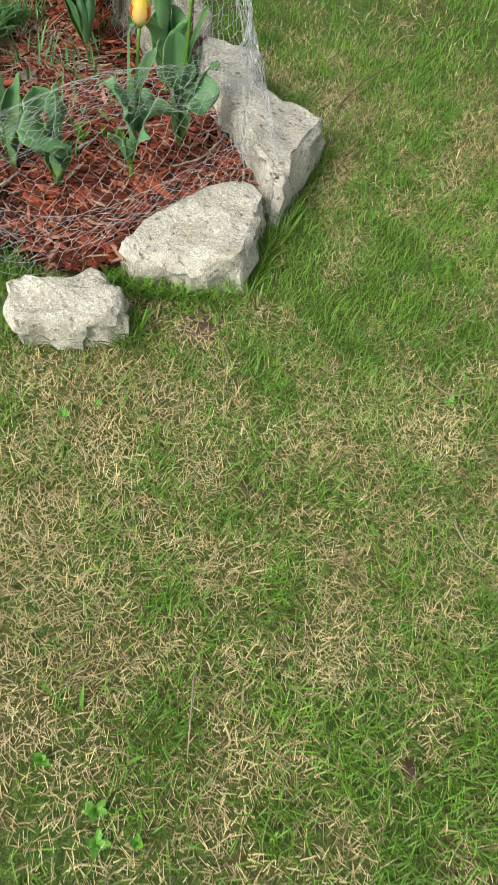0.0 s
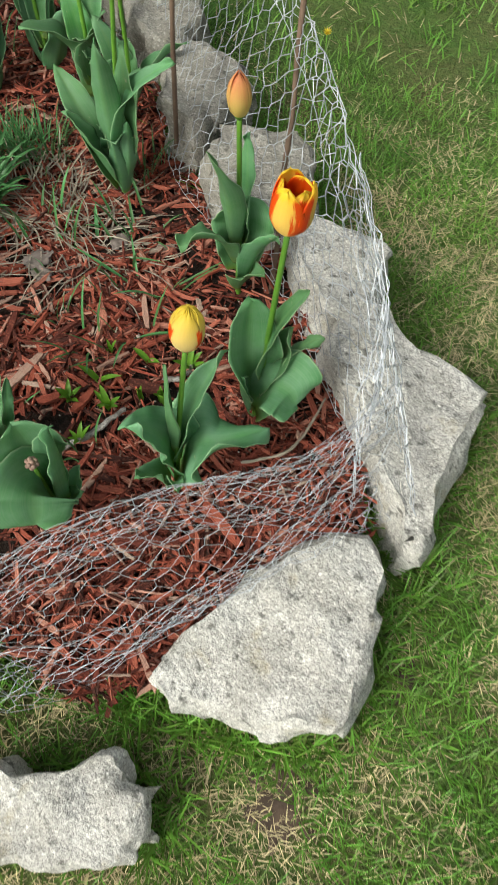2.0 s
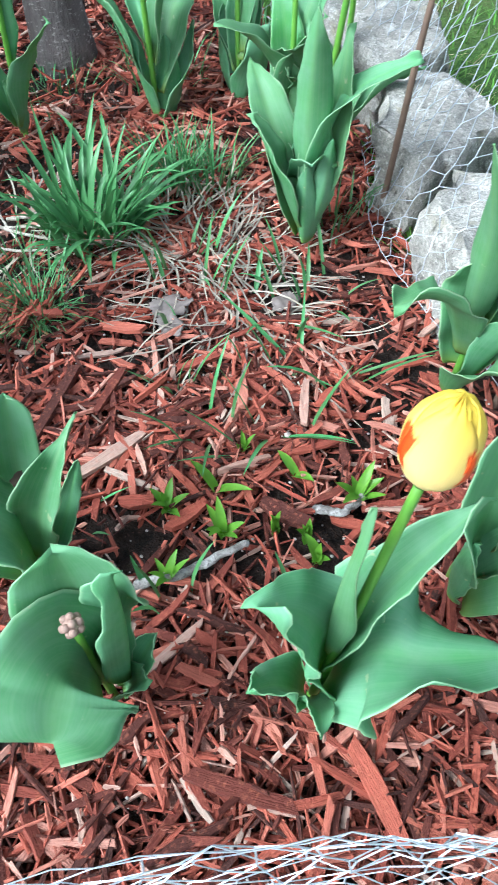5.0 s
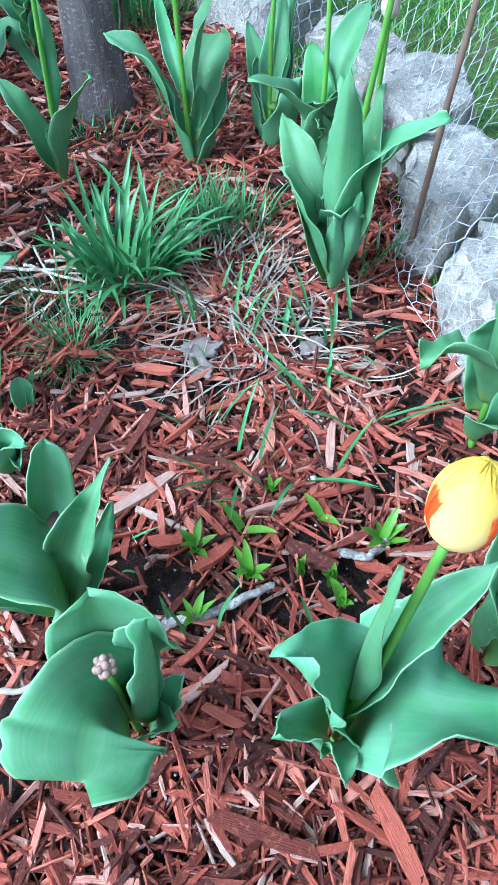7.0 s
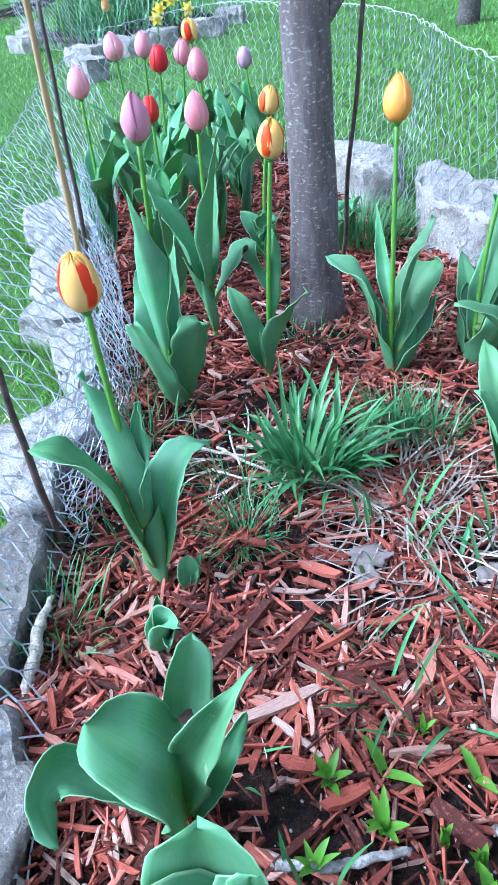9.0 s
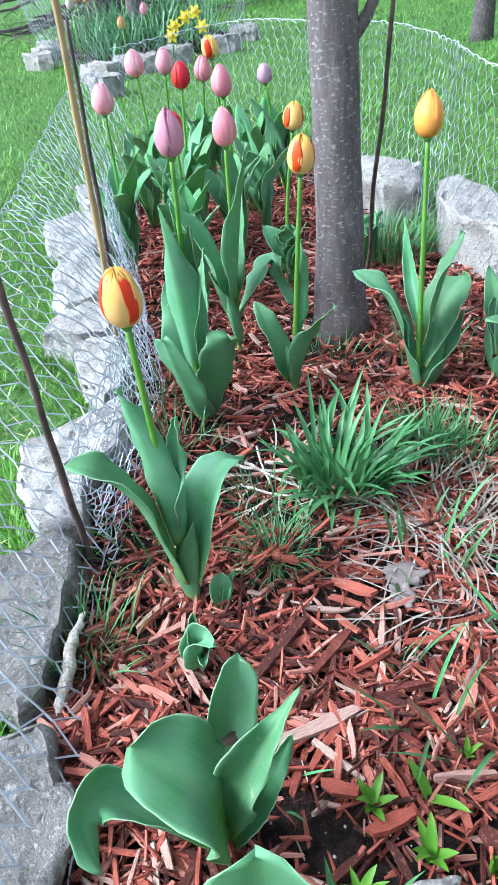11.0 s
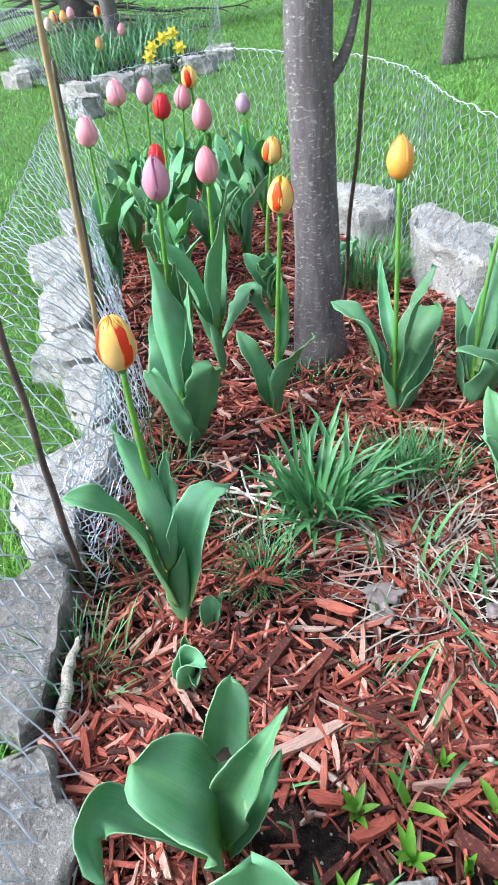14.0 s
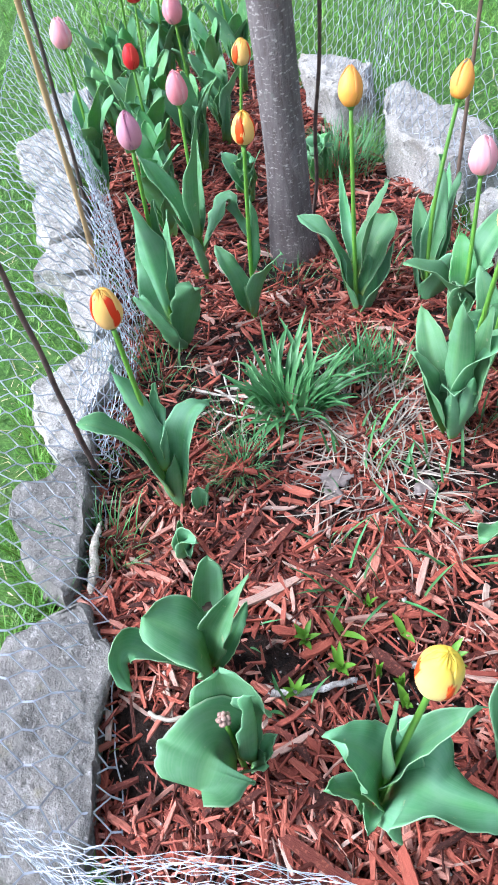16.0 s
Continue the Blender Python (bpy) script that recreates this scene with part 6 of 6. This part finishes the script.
# ---- the bed beyond the lawn, and the trees behind ----
def far_bed():
    z = -0.115
    for n, (x, y, w, d, a) in enumerate([(-5.45, 2.70, 0.28, 0.16, 15), (-5.75, 2.84, 0.26, 0.16, 25), (-6.10, 3.00, 0.24, 0.15, 20), (-4.38, 2.72, 0.29, 0.17, 25), (-4.44, 2.99, 0.32, 0.14, 25),
                                         (-4.46, 3.27, 0.24, 0.13, 60), (-4.50, 3.62, 0.26, 0.15, 50), (-4.78, 3.98, 0.24, 0.14, 50), (-3.84, 2.53, 0.21, 0.16, 20)]):
        r = random.Random(n)
        poly = []
        for k in range(7):
            t = 2 * math.pi * k / 7
            px, py = w / 2 * math.copysign(abs(math.cos(t)) ** 0.6, math.cos(t)) * r.uniform(0.85, 1.1), d / 2 * math.copysign(abs(math.sin(t)) ** 0.6, math.sin(t)) * r.uniform(0.85, 1.1)
            ca, sa = math.cos(radians(a)), math.sin(radians(a))
            poly.append((x + px * ca - py * sa, y + px * sa + py * ca))
        rock(poly, 0.10, (0, 0), MIDSTONE, "grey limestone block edging the far bed", n + 30)
    verts, faces = [], []
    for j in range(13):
        for i in range(13):
            u, v = i / 12, j / 12
            x, y = -4.50 - 1.25 * u - 0.35 * v, 2.78 + 1.20 * v + 0.15 * u
            verts.append((x, y, z + 0.05 + 0.02 * noise.noise((x * 4, y * 4, 2))))
    for j in range(12):
        for i in range(12):
            faces.append((j * 13 + i, j * 13 + i + 1, (j + 1) * 13 + i + 1, (j + 1) * 13 + i))
    thing("far_flower_bed", mesh_of("far_flower_bed", verts, faces, SOIL, True), "dark soil of a second flower bed", "soil", kind="structure")
    r = random.Random(3)
    rows = []
    for k in range(420):
        u, v = r.random(), r.random()
        x, y = -4.58 - 1.05 * u - 0.35 * v, 2.85 + 1.05 * v + 0.15 * u
        rows.append((x + 4.5, y - 3.4, 0.0, r.uniform(0, 360), r.uniform(0.14, 0.32), r.uniform(0.012, 0.030), r.uniform(62, 88), r.uniform(5, 50)))
    thing("far_foliage", blades_mesh("far_foliage", rows, BLADE), "dense green tulip and daffodil leaves in the far bed", "plants", kind="stuff", at=Matrix.Translation((-4.5, 3.4, z + 0.05)))


def simple_flower(x, y, z, kind, size, name, label, category):
    root = new(name)
    base = Vector((x, y, -0.08))
    root.matrix_basis = Matrix.Translation(base)
    tagged(root, label, category, "flowers in the far bed")
    top = Vector((0.01, 0.0, z + 0.08))
    v, f = tube([Vector((0, 0, 0)), top * 0.5 + Vector((0.008, 0, 0)), top], 0.004, 6)
    part("stem", mesh_of("stem", v, f, STEM, True), root)
    if category == "daffodil":
        seat = part("trumpet", mesh_of("trumpet", *tube([(0, 0, 0), (0, -0.001, 0.01), (0, 0, 0.024)], [0.010, 0.012, 0.018], 12), PETALS["daffodil"], True), root, at=Matrix.Translation(top) @ pose(0, 0, 0, 70, 0, 60))
        for k in range(6):
            row = (0, 0, 0.0, k * 60, size * 0.75, size * 0.45, 8, 10)
            part("petal", blades_mesh("petal", [row], PETALS["daffodil"]), seat)
    else:
        blossom(root, top, Matrix.Identity(4), kind, size * 0.8, size * 1.15, 0.1, x)


far_bed()
for x, y, z, kind in [(-4.55, 2.68, 0.24, "white"), (-4.77, 2.80, 0.26, "striped"), (-4.94, 2.93, 0.25, "golden"), (-5.01, 3.01, 0.26, "blush"), (-4.59, 2.99, 0.10, "bud"), (-4.80, 3.25, 0.14, "pink"), (-5.13, 3.25, 0.24, "striped"), (-5.70, 3.75, 0.50, "red"), (-5.60, 3.85, 0.53, "pink")]:
    simple_flower(x, y, z, kind, 0.062, "tulip", KINDS[kind] + " in the far bed", "tulip")
for x, y, z in [(-4.38, 3.21, 0.04), (-4.46, 3.28, 0.08), (-4.42, 3.34, 0.12), (-4.53, 3.47, 0.13), (-4.38, 3.43, 0.06)]:
    simple_flower(x, y, z, "daffodil", 0.062, "daffodil", "yellow daffodil in the far bed", "daffodil")
chicken_wire("galvanised chicken wire round the far bed", [(-5.50, 2.78, -0.1), (-4.80, 2.78, -0.1), (-4.42, 2.86, -0.1), (-4.52, 3.3, -0.1), (-4.62, 3.75, -0.1), (-5.1, 4.15, -0.1)],
             [(-5.60, 2.68, 0.36), (-4.85, 2.64, 0.36), (-4.34, 2.78, 0.30), (-4.44, 3.3, 0.30), (-4.52, 3.8, 0.40), (-5.1, 4.25, 0.45)], 0.043, 0.03, 21.0, radius=0.0010)
trunk("tree", (-5.37, 3.45, -0.13), (-5.40, 3.45, 1.6), 0.058, 0.050, BARK, "young grey tree in the far bed")
trunk("tree", (-3.02, 4.40, -0.13), (-2.96, 4.48, 1.6), 0.050, 0.045, BARK_FAR, "dark slender tree on the lawn")


def conifer(base):
    """An old spruce whose lower boughs are bare and tangled."""
    root = trunk("conifer", base, (base[0], base[1], 5.0), 0.16, 0.08, BARK_FAR, "old conifer with bare tangled lower branches")
    r = random.Random(11)
    needles, twig_v, twig_f = [], [], []
    for k in range(70):
        z = 0.20 + 4.4 * (k / 70) ** 1.6
        az = k * 137.5 + r.uniform(-20, 20)
        reach = (2.6 - 0.45 * z) * r.uniform(0.7, 1.1)
        d = Vector((math.cos(radians(az)), math.sin(radians(az)), 0))
        line = [Vector((0, 0, z)) + d * reach * f + Vector((0, 0, -0.25 * math.sin(f * 2.2) + 0.05 * noise.noise((f * 4, k, 1)))) for f in [i / 8 for i in range(9)]]
        v, f = tube(line, [0.024 * (1 - 0.85 * i / 8) for i in range(9)], 6)
        for j in range(9):
            s = line[2 + j % 6]
            side = (d.cross(Vector((0, 0, 1))) * r.choice((-1, 1)) + d * 0.6 + Vector((0, 0, r.uniform(-0.3, 0.25)))).normalized()
            tw = [s + side * 0.5 * r.uniform(0.5, 1.1) * q + Vector((0, 0, -0.06 * q * q)) for q in (0, 0.3, 0.65, 1)]
            a, b = tube(tw, [0.009, 0.007, 0.005, 0.002], 4)
            n = len(twig_v)
            twig_v.extend(a)
            twig_f.extend([tuple(n + w for w in face) for face in b])
            if z > 1.2:
                needles.append((tw, side))
        part("branch", mesh_of("branch", v, f, BARK_FAR), root)
    tagged(part("twig", mesh_of("twig", twig_v, twig_f, BARK_FAR), root), "thin bare dead twigs of the conifer", kind="stuff")
    rows = []
    for tw, side in needles:
        for _ in range(6):
            p = tw[0].lerp(tw[3], r.random())
            rows.append((p.x, p.y, p.z, r.uniform(0, 360), 0.12, 0.022, r.uniform(-20, 50), 10))
    part("crown", blades_mesh("crown", rows, plain("spruce_needles", (0.025, 0.06, 0.025), (0.045, 0.09, 0.035), 5, 0.6, 0, 0.3)), root)


conifer((-8.3, 4.4, -0.15))


# ---- red wood mulch ----
def chip_parts(length, width, thick, r):
    """Verts and faces of one splintered chip."""
    n = 3
    verts, faces = [], []
    for i in range(n + 1):
        f = i / n
        w = width / 2 * (0.55 + 0.45 * math.sin(math.pi * min(max(f, 0.08), 0.92))) * r.uniform(0.75, 1.15)
        t = thick / 2 * r.uniform(0.7, 1.2)
        x = length * (f - 0.5) + r.uniform(-0.05, 0.05) * length * (i in (0, n))
        off = r.uniform(-0.12, 0.12) * width
        sk = r.uniform(-0.06, 0.06) * length if i in (0, n) else 0
        verts += [(x + sk, off - w, -t), (x - sk, off + w, -t * 0.8), (x - sk, off + w * 0.85, t), (x + sk, off - w * 0.9, t * 0.8)]
    for i in range(n):
        for k in range(4):
            a, b = i * 4 + k, i * 4 + (k + 1) % 4
            faces.append((a, b, b + 4, a + 4))
    faces += [(3, 2, 1, 0), (n * 4, n * 4 + 1, n * 4 + 2, n * 4 + 3)]
    start = r.uniform(0, 5)
    return verts, faces, [(v[0] + start, v[1] + 0.5 * v[2]) for v in verts]


BARE = [(-0.178, 1.180, 0.034), (-0.43, 1.26, 0.05), (-0.35, 1.17, 0.045), (-0.302, 1.483, 0.06), (-0.05, 1.28, 0.05), (-0.20, 1.00, 0.06)]


def mulch():
    r = random.Random(21)
    shapes = []
    for k in range(48):
        le = r.choice((0.010, 0.014, 0.019, 0.025, 0.031, 0.038, 0.047, 0.058)) * r.uniform(0.8, 1.2)
        shapes.append(chip_parts(le, r.choice((0.0010, 0.0014, 0.0020, 0.0028, 0.0038, 0.0052)) * r.uniform(0.85, 1.2) * (0.8 + 5 * le), r.uniform(0.0015, 0.0045), r))
    for k in range(16):
        le = r.uniform(0.026, 0.056)
        shapes.append(chip_parts(le, r.uniform(0.0048, 0.0098), r.uniform(0.003, 0.006), r))
    meshes = [mesh_of("chip", v, f, CHIP, uvs=u) for v, f, u in shapes]
    spots = []
    while len(spots) < 26000:
        x, y = r.uniform(-2.08, 0.22), r.uniform(0.86, 2.34)
        if not inside(x, y, BED):
            continue
        bare = noise.noise((x * 7, y * 7, 12.0)) if x < -0.02 or y > 1.3 else -1.0
        worn = any(math.hypot(x - a, y - b) < c * r.uniform(0.6, 1.1) for a, b, c in BARE)
        if (bare > 0.02 and r.random() < 0.72) or (worn and r.random() < 0.75):
            continue
        near = -0.50 < x < 0.16 and 0.9 < y < 1.55
        if not near and r.random() < 0.35:
            continue
        if r.random() < (0.07 if near else 0.05):
            m = pose(x, y, mulch_z(x, y) + r.uniform(0.000, 0.009), r.gauss(0, 16), r.gauss(0, 7), r.uniform(0, 360))
            spots.append((near, 48 + r.randrange(16), m))
            continue
        m = pose(x, y, mulch_z(x, y) + r.uniform(-0.010, 0.009), r.gauss(0, 22), r.gauss(0, 13), r.uniform(0, 360))
        spots.append((near, r.randrange(48), m))
    root = None
    verts, faces, uvs = [], [], []
    singles = []
    for near, k, m in spots:
        if near and len(singles) < 300 and m.translation.z > mulch_z(m.translation.x, m.translation.y) + 0.001:
            singles.append((k, m))
            continue
        v, f, u = shapes[k]
        n = len(verts)
        uvs.extend(u)
        verts.extend([m @ Vector(q) for q in v])
        faces.extend([tuple(n + w for w in face) for face in f])
    root = thing("mulch", mesh_of("mulch", verts, faces, CHIP, uvs=uvs), "layer of red dyed shredded wood mulch", "mulch", kind="stuff")
    for k, m in singles:
        part("wood_chip", meshes[k], root, at=m)
    for ax, ay, bx, by, wide, thick in [(-0.333, 1.190, -0.367, 1.272, 0.013, 0.006), (-0.270, 1.175, -0.262, 1.255, 0.014, 0.005), (-0.226, 1.190, -0.200, 1.208, 0.013, 0.009), (0.034, 1.148, 0.092, 1.120, 0.014, 0.005),
                                        (-0.040, 1.066, 0.024, 1.094, 0.013, 0.006), (-0.175, 1.195, -0.168, 1.232, 0.012, 0.007), (-0.130, 1.262, -0.085, 1.268, 0.016, 0.006), (-0.395, 1.330, -0.350, 1.352, 0.014, 0.005),
                                        (-0.290, 1.335, -0.268, 1.372, 0.010, 0.005), (-0.230, 1.360, -0.205, 1.330, 0.012, 0.005), (-0.310, 1.245, -0.330, 1.300, 0.010, 0.004), (-0.180, 1.395, -0.150, 1.350, 0.011, 0.005)]:
        v, f, u = chip_parts(math.hypot(bx - ax, by - ay), wide, thick, r)
        cx, cy = (ax + bx) / 2, (ay + by) / 2
        part("wood_chip", mesh_of("chip", v, f, CHIP, uvs=u), root, at=pose(cx, cy, mulch_z(cx, cy) + 0.011, r.gauss(0, 6), r.gauss(0, 4), math.degrees(math.atan2(by - ay, bx - ax))))
    return root


mulch()


def crumbs():
    r = random.Random(4)
    verts, faces = [], []
    b = bmesh.new()
    bmesh.ops.create_icosphere(b, subdivisions=1, radius=1.0)
    base_v, base_f = [v.co.copy() for v in b.verts], [tuple(w.index for w in f.verts) for f in b.faces]
    b.free()
    k = 0
    while k < 3600:
        x, y = r.uniform(-2.08, 0.22), r.uniform(0.86, 2.34)
        if not inside(x, y, BED):
            continue
        k += 1
        s = r.uniform(0.0006, 0.0018) if r.random() < 0.994 else r.uniform(0.003, 0.005)
        c = Vector((x, y, mulch_z(x, y) + r.uniform(-0.004, 0.006)))
        n = len(verts)
        verts.extend([c + Vector((q.x * s, q.y * s * 0.8, q.z * s * 0.7)) for q in base_v])
        faces.extend([tuple(n + w for w in f) for f in base_f])
    thing("pebbles", mesh_of("pebbles", verts, faces, PEBBLE, True), "small pale pebbles and crumbs scattered on the soil", "pebbles", kind="stuff")


crumbs()
